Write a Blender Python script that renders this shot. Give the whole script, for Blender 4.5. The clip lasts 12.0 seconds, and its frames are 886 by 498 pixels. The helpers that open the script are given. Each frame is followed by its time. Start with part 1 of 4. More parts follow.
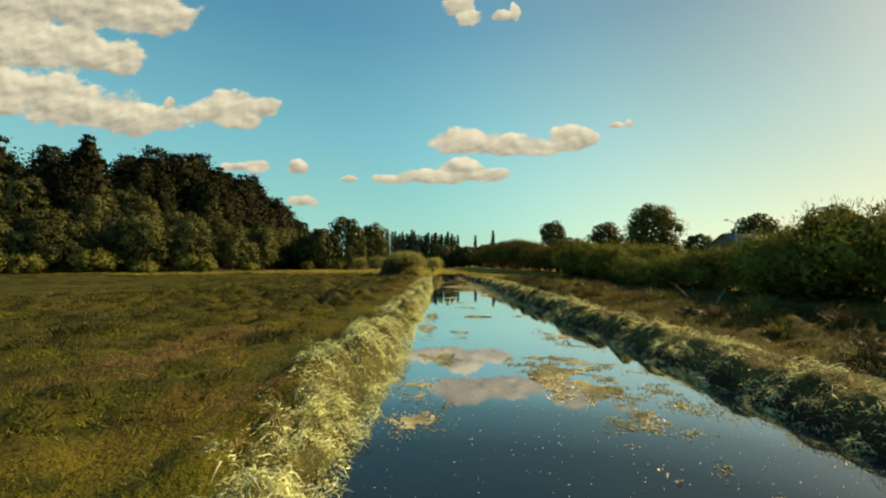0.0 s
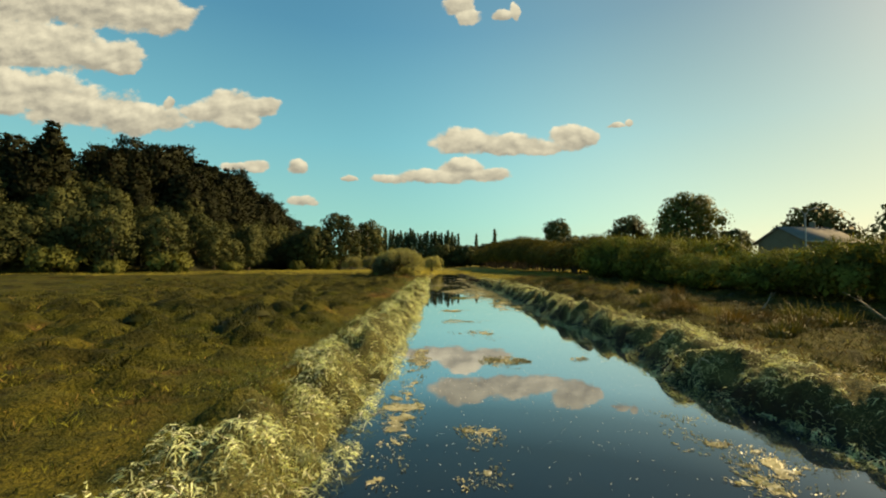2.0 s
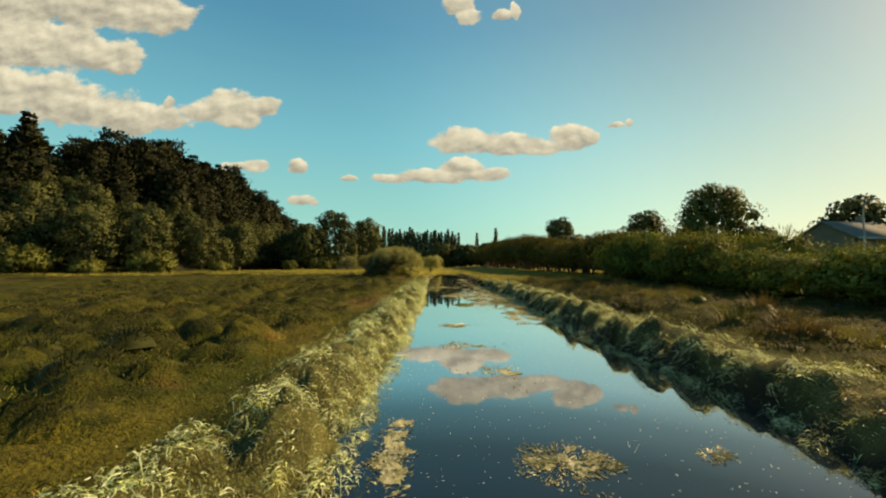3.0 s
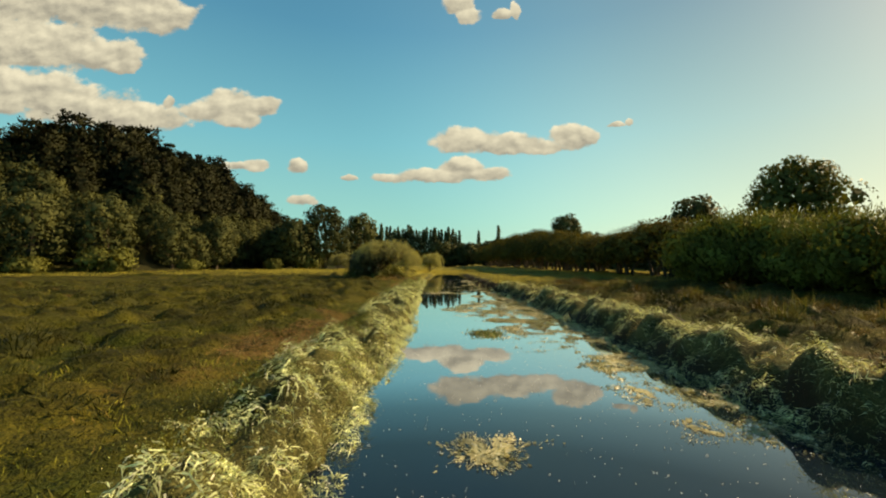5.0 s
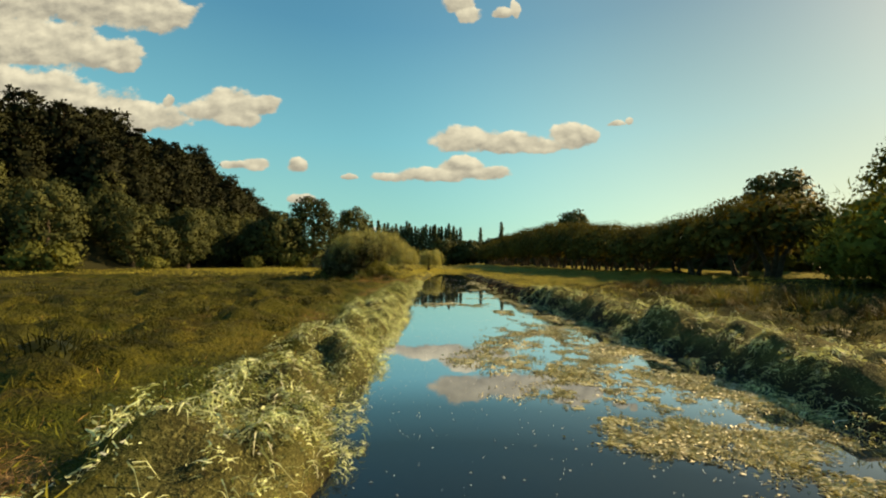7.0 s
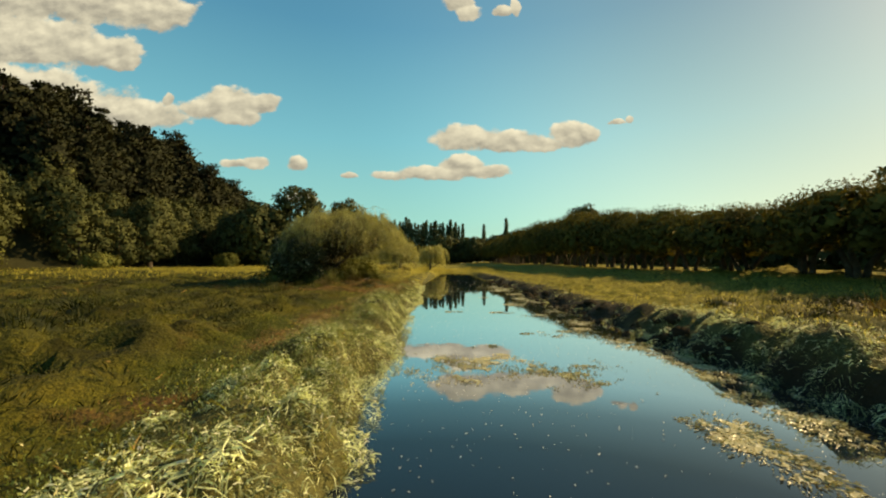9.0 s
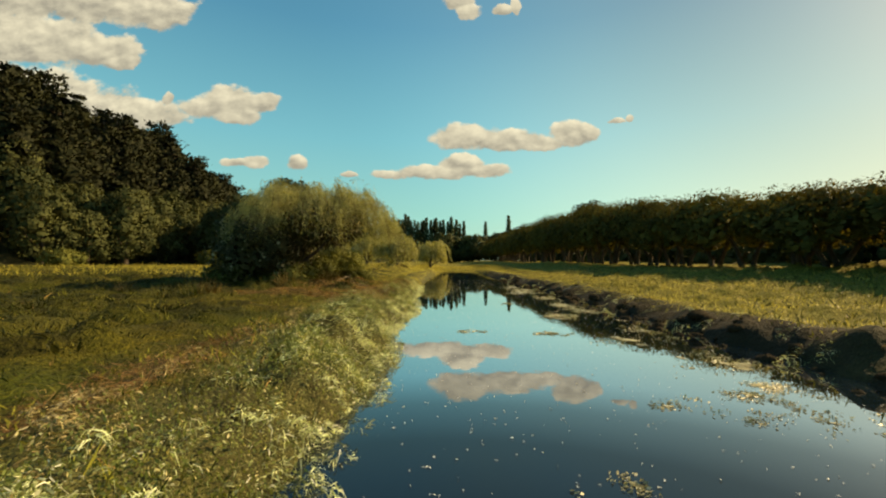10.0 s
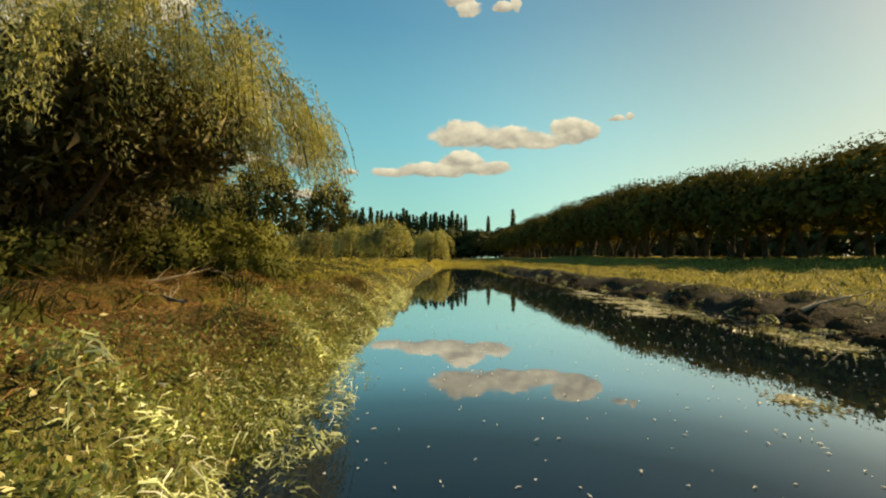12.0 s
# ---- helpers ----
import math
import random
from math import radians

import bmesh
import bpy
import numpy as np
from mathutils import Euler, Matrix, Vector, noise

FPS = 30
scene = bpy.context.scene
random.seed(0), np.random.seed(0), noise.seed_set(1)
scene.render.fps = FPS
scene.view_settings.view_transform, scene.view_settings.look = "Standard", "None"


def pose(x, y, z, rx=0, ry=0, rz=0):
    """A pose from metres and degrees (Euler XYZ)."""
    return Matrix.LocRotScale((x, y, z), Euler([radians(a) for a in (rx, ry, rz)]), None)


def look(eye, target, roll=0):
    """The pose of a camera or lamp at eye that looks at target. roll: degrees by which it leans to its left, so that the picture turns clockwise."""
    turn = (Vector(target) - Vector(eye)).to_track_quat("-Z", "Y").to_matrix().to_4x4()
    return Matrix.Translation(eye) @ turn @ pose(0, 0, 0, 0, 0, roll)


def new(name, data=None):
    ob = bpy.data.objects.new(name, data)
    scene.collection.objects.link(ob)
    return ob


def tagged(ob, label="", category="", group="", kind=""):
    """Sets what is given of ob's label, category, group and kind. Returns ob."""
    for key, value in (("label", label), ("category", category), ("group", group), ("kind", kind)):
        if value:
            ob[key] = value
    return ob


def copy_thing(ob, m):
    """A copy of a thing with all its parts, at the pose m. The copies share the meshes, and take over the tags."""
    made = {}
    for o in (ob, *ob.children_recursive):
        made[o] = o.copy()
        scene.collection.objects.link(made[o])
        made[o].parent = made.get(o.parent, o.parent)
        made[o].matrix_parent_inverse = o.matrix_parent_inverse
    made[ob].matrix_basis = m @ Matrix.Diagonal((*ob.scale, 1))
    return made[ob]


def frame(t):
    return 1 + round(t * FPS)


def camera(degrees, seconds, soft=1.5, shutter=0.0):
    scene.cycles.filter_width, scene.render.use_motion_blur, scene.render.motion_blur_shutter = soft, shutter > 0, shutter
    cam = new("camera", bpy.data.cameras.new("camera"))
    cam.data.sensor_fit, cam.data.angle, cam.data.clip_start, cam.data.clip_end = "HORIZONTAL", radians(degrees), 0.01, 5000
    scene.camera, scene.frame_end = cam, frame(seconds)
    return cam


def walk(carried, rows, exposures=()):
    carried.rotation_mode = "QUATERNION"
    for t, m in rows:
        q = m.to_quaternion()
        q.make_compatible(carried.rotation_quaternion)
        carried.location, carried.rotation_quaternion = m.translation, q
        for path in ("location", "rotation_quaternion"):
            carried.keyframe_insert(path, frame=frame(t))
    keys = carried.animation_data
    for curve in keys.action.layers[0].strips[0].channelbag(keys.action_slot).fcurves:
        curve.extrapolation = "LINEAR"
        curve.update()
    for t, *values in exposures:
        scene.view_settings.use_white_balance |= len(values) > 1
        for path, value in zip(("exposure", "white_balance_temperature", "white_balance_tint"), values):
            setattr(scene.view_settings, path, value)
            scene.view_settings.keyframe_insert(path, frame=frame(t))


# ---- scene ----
# camera: a low flight up the middle of a drainage channel, sinking slowly
cam = camera(95.0, 12.0, soft=2.1)
PATH = [
    (0.0, 0.47, 0.60, 3.15, 0.0, 2.20),
    (0.5, 0.49, 3.32, 3.12, 0.0, 2.19),
    (1.0, 0.51, 6.14, 3.10, 0.0, 2.19),
    (1.5, 0.54, 9.11, 3.08, 0.0, 2.18),
    (2.0, 0.58, 12.17, 3.07, 0.0, 2.17),
    (2.5, 0.62, 15.42, 3.07, 0.0, 2.15),
    (3.0, 0.63, 18.86, 3.05, 0.0, 2.12),
    (5.0, 0.50, 32.90, 2.81, 0.0, 2.06),
    (5.5, 0.46, 36.50, 2.73, 0.0, 2.05),
    (6.0, 0.44, 40.07, 2.67, 0.0, 2.01),
    (6.5, 0.42, 43.62, 2.60, 0.0, 1.97),
    (7.0, 0.36, 47.15, 2.53, 0.0, 1.92),
    (9.0, -0.53, 62.58, 2.36, 0.0, 1.72),
    (9.5, -0.70, 66.52, 2.17, 0.0, 1.66),
    (10.0, -0.82, 70.34, 1.97, 0.0, 1.59),
    (10.5, -0.92, 74.20, 1.79, 0.0, 1.50),
    (11.0, -0.98, 78.02, 1.61, 0.0, 1.42),
    (11.5, -1.02, 81.72, 1.44, 0.0, 1.33),
    (12.0, -1.04, 85.30, 1.28, 0.0, 1.29),
]
walk(cam, [(t, pose(x, y, z, 90 + pitch, 0.0, yaw)) for t, x, y, z, yaw, pitch in PATH],
     exposures=[(0.0, 0.55, 8750, 10), (12.0, 0.57, 8750, 10)])

# ---------------------------------------------------------------- light
SUN_AZ, SUN_EL = 68.0, 31.0          # degrees from ahead (+y) towards +x, and above the horizon
SUN_DIR = Vector((math.sin(radians(SUN_AZ)) * math.cos(radians(SUN_EL)),
                  math.cos(radians(SUN_AZ)) * math.cos(radians(SUN_EL)), math.sin(radians(SUN_EL))))
lamp = bpy.data.lights.new("sun", "SUN")
lamp.energy, lamp.angle, lamp.color = 5.0, radians(0.6), (1.0, 0.82, 0.52)
sun = new("sun", lamp)
sun.matrix_world = look((200, 100, 120), Vector((200, 100, 120)) - SUN_DIR)


class Nodes:
    """A short way to write node trees."""

    def __init__(self, tree):
        self.tree = tree
        tree.nodes.clear()

    def add(self, kind, inputs=None, **settings):
        n = self.tree.nodes.new(kind)
        for k, v in settings.items():
            setattr(n, k, v)
        for k, v in (inputs or {}).items():
            if isinstance(v, bpy.types.NodeSocket):
                self.tree.links.new(v, n.inputs[k])
            else:
                n.inputs[k].default_value = v
        return n

    def math(self, op, a, b=0.0, c=0.0, clamp=False):
        return self.add("ShaderNodeMath", {0: a, 1: b, 2: c}, operation=op, use_clamp=clamp).outputs[0]

    def mix(self, f, a, b, blend="MIX"):
        return self.add("ShaderNodeMix", {0: f, 6: a, 7: b}, data_type="RGBA", blend_type=blend).outputs[2]

    def noise(self, vec, scale, detail=4.0, rough=0.55, dist=0.0):
        return self.add("ShaderNodeTexNoise", {"Vector": vec, "Scale": scale, "Detail": detail, "Roughness": rough, "Distortion": dist}).outputs["Fac"]

    def ramp(self, f, *stops):
        n = self.add("ShaderNodeValToRGB", {0: f})
        e = n.color_ramp.elements
        while len(e) < len(stops):
            e.new(0.5)
        for el, (p, col) in zip(e, stops):
            el.position, el.color = p, (*col, 1) if len(col) == 3 else col
        return n.outputs[0]

    def step(self, v, lo, hi):
        return self.add("ShaderNodeMapRange", {0: v, 1: lo, 2: hi}, interpolation_type="SMOOTHSTEP").outputs[0]


# sky: clear with fair-weather cumulus; each heap is (u, v, half width, half height) in tangents from straight ahead
CLOUD_BANK = [(-.975, .673, .328, .088), (-.739, .625, .114, .057), (-1.286, .608, .242, .114), (-1.042, .55, .199, .065), (-.878, .525, .121, .051), (-.806, .495, .048, .025),
              (-1.08, .427, .184, .065), (-.923, .396, .155, .056), (-.767, .36, .13, .045), (-.683, .401, .018, .018), (-1.333, .413, .212, .085)]
CLOUD_PUFFS = [(-.535, .394, .082, .042), (-.584, .38, .071, .028), (-.513, .36, .063, .028), (-.446, .389, .045, .028),
               (-.462, .243, .042, .018), (-.511, .241, .042, .011), (-.363, .239, .028, .021), (-.348, .155, .045, .014), (-.201, .078, .036, .011)]
CLOUD_AHEAD = [(.072, .303, .096, .038), (.17, .295, .084, .031), (.254, .289, .07, .02), (.315, .312, .056, .035), (.36, .317, .031, .024), (.431, .346, .025, .007), (.466, .353, .011, .01),
               (.044, .238, .063, .025), (-.013, .217, .119, .02), (.1, .222, .067, .018), (-.132, .211, .056, .013), (-.23, .211, .02, .008)]
CLOUD_OVERHEAD = [(.04, .654, .043, .031), (.068, .622, .031, .024), (.144, .628, .028, .014), (.182, .634, .013, .026)]
world = bpy.data.worlds.new("sky")
scene.world = world
world.use_nodes = True
W = Nodes(world.node_tree)
sky = W.add("ShaderNodeTexSky", sky_type="NISHITA", sun_disc=False, sun_elevation=radians(SUN_EL), sun_rotation=radians(SUN_AZ),
            altitude=20.0, air_density=1.0, dust_density=1.6, ozone_density=1.0)
xyz = W.add("ShaderNodeSeparateXYZ", {0: W.add("ShaderNodeTexCoord").outputs["Generated"]})
ahead = W.math("MAXIMUM", xyz.outputs[1], 0.02)
u, v = W.math("DIVIDE", xyz.outputs[0], ahead), W.math("DIVIDE", xyz.outputs[2], ahead)
uv = W.add("ShaderNodeCombineXYZ", {0: u, 1: v, 2: 0.0}).outputs[0]
u2 = W.math("MULTIPLY_ADD", W.math("SUBTRACT", W.noise(uv, 10.0, 3.0), 0.5), 0.055, u)
v2 = W.math("MULTIPLY_ADD", W.math("SUBTRACT", W.noise(uv, 14.0, 3.0), 0.5), 0.028, v)
cover, rise = None, None
for cu, cv, ru, rv in CLOUD_BANK + CLOUD_PUFFS + CLOUD_AHEAD + CLOUD_OVERHEAD:
    du = W.math("MULTIPLY", W.math("SUBTRACT", u2, cu), 1 / (ru * 1.18))
    # flat bases, heaped tops
    dv0 = W.math("MULTIPLY", W.math("SUBTRACT", v2, cv), 1 / (rv * 1.2))
    dv = W.math("MAXIMUM", dv0, W.math("MULTIPLY", dv0, -1.2))
    near = W.math("SUBTRACT", 1.0, W.math("ADD", W.math("MULTIPLY", du, du), W.math("MULTIPLY", dv, dv)))
    if cover is None:
        cover, rise = near, dv0
    else:
        first = W.step(W.math("SUBTRACT", near, cover), -0.35, 0.35)
        rise = W.math("MULTIPLY_ADD", first, W.math("SUBTRACT", dv0, rise), rise)
        cover = W.math("SMOOTH_MAX", cover, near, 0.22)
stretch = W.add("ShaderNodeCombineXYZ", {0: u, 1: W.math("MULTIPLY", v, 1.5), 2: 0.0}).outputs[0]
puff = W.noise(stretch, 15.0, 7.0, 0.56)
lit = W.noise(W.add("ShaderNodeVectorMath", {0: stretch, 1: (0.012, 0.020, 0.0)}, operation="ADD").outputs[0], 15.0, 4.0, 0.5)
dens = W.math("ADD", cover, W.math("MULTIPLY", W.math("SUBTRACT", puff, 0.5), 1.9))
mask = W.math("MULTIPLY", W.step(dens, 0.14, 0.5), W.step(xyz.outputs[1], 0.05, 0.2))
relief = W.math("MULTIPLY_ADD", W.math("SUBTRACT", puff, lit), 1.7, W.math("MULTIPLY_ADD", rise, 0.46, 0.38), clamp=True)
cloud = W.mix(relief, (2.45, 2.6, 2.5, 1), (5.7, 5.95, 5.3, 1))
haze = W.ramp(xyz.outputs[2], (0.0, (0.50, 0.70, 0.62)), (0.10, (0.34, 0.66, 0.67)), (0.28, (0.19, 0.52, 0.68)), (0.5, (0.07, 0.29, 0.5)), (0.75, (0.03, 0.15, 0.32)), (1.0, (0.02, 0.1, 0.26)))
haze = W.mix(1.0, haze, (6.5, 8.05, 8.5, 1), "MULTIPLY")
air = W.mix(0.77, W.mix(1.0, sky.outputs[0], (0.80, 0.76, 0.62, 1), "MULTIPLY"), haze)
toward = W.add("ShaderNodeVectorMath", {0: W.add("ShaderNodeTexCoord").outputs["Generated"], 1: tuple(SUN_DIR)}, operation="DOT_PRODUCT").outputs["Value"]
bright = W.math("MULTIPLY_ADD", W.math("SUBTRACT", W.step(toward, 0.25, 0.65), W.math("MULTIPLY", W.step(toward, 0.7, 0.92), 0.9)), 0.17, 1.0)
air = W.add("ShaderNodeVectorMath", {0: air, 3: bright}, operation="SCALE").outputs[0]
air = W.mix(1.0, air, W.mix(W.step(toward, 0.3, 0.9), (0.80, 0.98, 1.03, 1), (1.20, 0.97, 0.90, 1)), "MULTIPLY")
W.add("ShaderNodeOutputWorld", {0: W.add("ShaderNodeBackground", {0: W.mix(mask, air, cloud), 1: 0.10}).outputs[0]})

# ---------------------------------------------------------------- numbers of the place


def lattice(ix, iy, seed):
    """Random values on a whole-number lattice."""
    h = (ix.astype(np.int64) * 374761393 + iy.astype(np.int64) * 668265263 + seed * 974634777) & 0x7FFFFFFF
    h = ((h ^ (h >> 13)) * 1274126177) & 0x7FFFFFFF
    return ((h ^ (h >> 16)) & 0xFFFFFF) / 16777215.0


def bumps(x, y, size, seed=0, octaves=3):
    """Smooth value noise from -1 to 1 with hills about size metres across."""
    x, y = np.broadcast_arrays(np.asarray(x, float), np.asarray(y, float))
    total, amp, norm = np.zeros(x.shape), 1.0, 0.0
    for o in range(octaves):
        px, py = x / size + 57.3 * o, y / size - 31.7 * o
        ix, iy = np.floor(px), np.floor(py)
        fx, fy = px - ix, py - iy
        fx, fy = fx * fx * (3 - 2 * fx), fy * fy * (3 - 2 * fy)
        a, b = lattice(ix, iy, seed + o), lattice(ix + 1, iy, seed + o)
        c, d = lattice(ix, iy + 1, seed + o), lattice(ix + 1, iy + 1, seed + o)
        total += amp * ((a + (b - a) * fx) * (1 - fy) + (c + (d - c) * fx) * fy)
        norm += amp
        amp, size = amp * 0.5, size * 0.5
    return 2 * total / norm - 1


def lumps(x, y, size, seed=0, spare=0.0):
    """Rounded heaps, each of its own height, from 0 to 1; a share of the places is left empty."""
    x, y = np.broadcast_arrays(np.asarray(x, float) / size, np.asarray(y, float) / size)
    ix, iy = np.floor(x), np.floor(y)
    top = np.zeros(x.shape)
    for dx in (-1, 0, 1):
        for dy in (-1, 0, 1):
            cx, cy = ix + dx, iy + dy
            h = np.clip((lattice(cx, cy, seed + 2) - spare) / (1 - spare), 0, 1)
            px, py = cx + 0.15 + 0.7 * lattice(cx, cy, seed), cy + 0.15 + 0.7 * lattice(cx, cy, seed + 1)
            d2 = ((x - px) ** 2 + (y - py) ** 2) / (0.45 + 0.3 * lattice(cx, cy, seed + 3)) ** 2
            top = np.maximum(top, (h > 0) * (0.35 + 0.65 * h) * np.sqrt(np.clip(1 - d2, 0, 1)))
    return top


def smooth(v, lo, hi):
    s = np.clip((np.asarray(v, float) - lo) / (hi - lo), 0, 1)
    return s * s * (3 - 2 * s)


def left_edge(y):
    return np.interp(y, [-60, 0, 25, 50, 62, 75, 90, 103, 130, 190], [-1.0, -1.0, -0.75, -0.85, -1.3, -1.75, -2.0, -2.3, -1.4, 1.0]) \
        + 0.3 * bumps(y, 0 * y, 2.4, 3) + 0.13 * bumps(y, 0 * y, 0.7, 4)


def right_edge(y):
    return np.interp(y, [-60, 0, 9, 20, 23.8, 27.5, 34, 60, 70, 78, 90, 130, 190], [7.4, 7.4, 7.3, 7.0, 6.5, 7.0, 6.5, 6.4, 5.7, 5.3, 5.2, 4.2, 3.0]) \
        + 0.22 * bumps(y, 0 * y, 3.4, 13) + 0.1 * bumps(y, 0 * y, 0.7, 14)


def ridge(y, side):
    """How high the dredged weed is heaped along a bank."""
    if side < 0:
        h = np.interp(y, [-20, 8, 30, 60, 72, 92, 130], [0.34, 0.36, 0.42, 0.36, 0.34, 0.2, 0.1])
    else:
        h = np.interp(y, [-20, 10, 18, 32, 60, 72, 77, 95, 130], [0.22, 0.22, 0.32, 0.42, 0.46, 0.45, 0.14, 0.1, 0.1])
    return h * (1 + 0.45 * bumps(y, 0 * y + side, 2.6, 21 + side, 2))


def forest_line(x):
    """The foot of the wooded hill: its y for an x on the left."""
    return np.interp(x, [-400, -150, -110, -87, -75, -69, -56, -42, -30], [60, 82, 100, 116, 126, 140, 170, 184, 215])


def weed_heap(x, y):
    return lumps(x, y, 1.15, 43, 0.3) + 0.5 * lumps(x, y, 0.62, 45, 0.2)


def weed_reach(y):
    """How far from the water the dredged weed lies on the left bank, against the usual."""
    return np.interp(y, [0, 8, 13, 17, 20, 23, 30, 37, 40.5, 44, 47, 51, 66, 72, 80], [0.42, 0.45, 0.55, 0.68, 0.48, 0.7, 0.62, 0.68, 0.5, 0.7, 0.52, 0.65, 0.66, 0.78, 0.9])


DRIFTS = ((-9.5, -2.7, 85.0, 98.5), (-5.6, -2.9, 42, 52), (-9, -6, 8, 18), (-5.4, -3.9, 70, 86))    # dry russet grass: x from, to, y from, to


def russet(x, y):
    got = 0.0
    for x0, x1, y0, y1 in DRIFTS:
        got = np.maximum(got, smooth(x, x0, x0 + 1.2) * (1 - smooth(x, x1 - 0.5, x1 + 0.3)) * smooth(y, y0, y0 + 1.5) * (1 - smooth(y, y1 - 1.5, y1)))
    return got * smooth(bumps(x, y, 1.6, 85) + 0.9 * got, 0.1, 0.7)


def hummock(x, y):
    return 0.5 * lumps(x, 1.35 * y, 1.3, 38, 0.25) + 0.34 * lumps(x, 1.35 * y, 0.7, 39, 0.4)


def ground_z(x, y):
    x, y = np.broadcast_arrays(np.asarray(x, float), np.asarray(y, float))
    dl, dr = left_edge(y) - x, x - right_edge(y)
    end = smooth(y + 4 * bumps(x, y, 3.0, 33), 126, 150)
    out = np.where(x < 2.3, dl, dr)                       # metres outside the water's edge
    side_r = x >= 2.3
    field = np.where(side_r, np.interp(y, [74, 84], [0.62, 0.36]) + np.interp(y, [74, 84], [0.5, 0.72]) * smooth(x, 9, 24), 0.55) + 0.10 * bumps(x, y, 5.0, 31) + 0.05 * bumps(x, y, 0.9, 32)
    rough = smooth(out, 2.6, 5.0) * np.clip(0.8 + 0.9 * bumps(x, y, 14.0, 34, 2), 0.4, 1.3)
    wx, wy = x + 0.4 * bumps(x, y, 0.8, 36), y + 0.4 * bumps(x, y, 0.8, 37)
    field = field + rough * (hummock(wx, wy) + 0.06 * bumps(x, y, 0.5, 35, 2))
    rg = np.where(side_r, ridge(y, 1), ridge(y, -1))
    apron = smooth(out, 0.0, 0.5) * (1 - smooth(out, 1.2, 2.8))
    heap = rg * smooth(out, 0.05, 1.0) * (1 - smooth(out, 1.3, 3.4)) * np.where(side_r, 0.45, 0.2) + apron * np.where(side_r, 0.22 + 0.75 * rg, 0.12 + 1.4 * rg) * np.maximum(weed_heap(wx, wy) - 0.42, -0.26)
    bank = -0.55 + (field + 0.55) * np.where(side_r, smooth(out, -0.5, np.interp(y, [72, 80], [1.3, 2.0])), smooth(out, -0.75, 1.5)) + heap
    bank = np.where(out < -0.9, -0.6, bank)
    z = bank * (1 - end) + (np.minimum(field, 0.55) * smooth(out, 0.2, 5.0) + 0.10 + 0.04 * bumps(x, y, 2.0, 30)) * end * (1 - smooth(out, 4.0, 7.0)) + field * end * smooth(out, 4.0, 7.0)
    # the wooded hill
    inside = np.maximum(0, y - forest_line(np.minimum(x, -30)))
    z = z + 23 * (1 - 0.32 * smooth(-x, 80, 98) * (1 - smooth(y, 140, 168))) * smooth(-x, 68, 108) * smooth(inside, 0, 34) * (1 + 0.12 * bumps(x, y, 30, 51)) * (1 + 0.12 * smooth(y, 180, 205) - 0.75 * smooth(y, 200, 268))
    return z

# ---------------------------------------------------------------- materials


def material(name):
    m = bpy.data.materials.new(name)
    m.use_nodes = True
    return m, Nodes(m.node_tree)


def leaf_material(name, dark, light, through_light=0.35, rough=0.6, patch=0.35, dead=None, gloss=0.12, speck=0.35, edge=0.16):
    """Leaves: each its own tone, each plant its own shift, light passing through the blade."""
    m, N = material(name)
    isl = N.add("ShaderNodeNewGeometry").outputs["Random Per Island"]
    one = N.add("ShaderNodeObjectInfo").outputs["Random"]
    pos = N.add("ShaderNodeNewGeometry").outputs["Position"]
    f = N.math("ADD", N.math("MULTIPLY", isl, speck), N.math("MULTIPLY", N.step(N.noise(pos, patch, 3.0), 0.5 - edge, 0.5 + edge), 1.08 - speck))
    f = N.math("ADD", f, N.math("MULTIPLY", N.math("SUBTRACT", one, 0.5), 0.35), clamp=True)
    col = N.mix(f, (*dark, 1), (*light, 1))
    if dead:
        col = N.mix(N.step(isl, 0.90, 0.95), col, (*dead, 1))
    p = N.add("ShaderNodeBsdfPrincipled", {"Base Color": col, "Roughness": rough, "Specular IOR Level": gloss})
    t = N.add("ShaderNodeBsdfTranslucent", {0: N.mix(1.0, col, (1.25, 1.15, 0.55, 1), "MULTIPLY")})
    N.add("ShaderNodeOutputMaterial", {0: N.add("ShaderNodeMixShader", {0: through_light, 1: p.outputs[0], 2: t.outputs[0]}).outputs[0]})
    return m


def solid_material(name, dark, light, scale, rough=0.85, bump=0.3, fine=8.0, gloss=0.3):
    m, N = material(name)
    pos = N.add("ShaderNodeTexCoord").outputs["Object"]
    a, b = N.noise(pos, scale, 5.0), N.noise(pos, scale * fine, 5.0)
    f = N.math("ADD", N.math("MULTIPLY", a, 0.65), N.math("MULTIPLY", b, 0.5))
    col = N.mix(N.step(f, 0.3, 0.85), (*dark, 1), (*light, 1))
    bm = N.add("ShaderNodeBump", {"Strength": bump, "Distance": 0.05, "Height": b})
    p = N.add("ShaderNodeBsdfPrincipled", {"Base Color": col, "Roughness": rough, "Specular IOR Level": gloss, "Normal": bm.outputs[0]})
    N.add("ShaderNodeOutputMaterial", {0: p.outputs[0]})
    return m


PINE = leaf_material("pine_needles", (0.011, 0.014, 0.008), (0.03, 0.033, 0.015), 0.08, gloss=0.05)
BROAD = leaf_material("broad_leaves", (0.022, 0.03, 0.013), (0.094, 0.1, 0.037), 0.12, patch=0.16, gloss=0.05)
# Dark scrub leaves; also colours in the shade inside the weeping willow.
SCRUB_AND_CROWN_SHADE = leaf_material("dark_scrub_leaves", (0.022, 0.02, 0.01), (0.09, 0.08, 0.03), 0.15, patch=0.9, dead=(0.3, 0.26, 0.16))
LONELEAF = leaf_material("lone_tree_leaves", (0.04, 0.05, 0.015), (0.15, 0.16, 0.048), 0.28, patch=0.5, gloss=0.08)
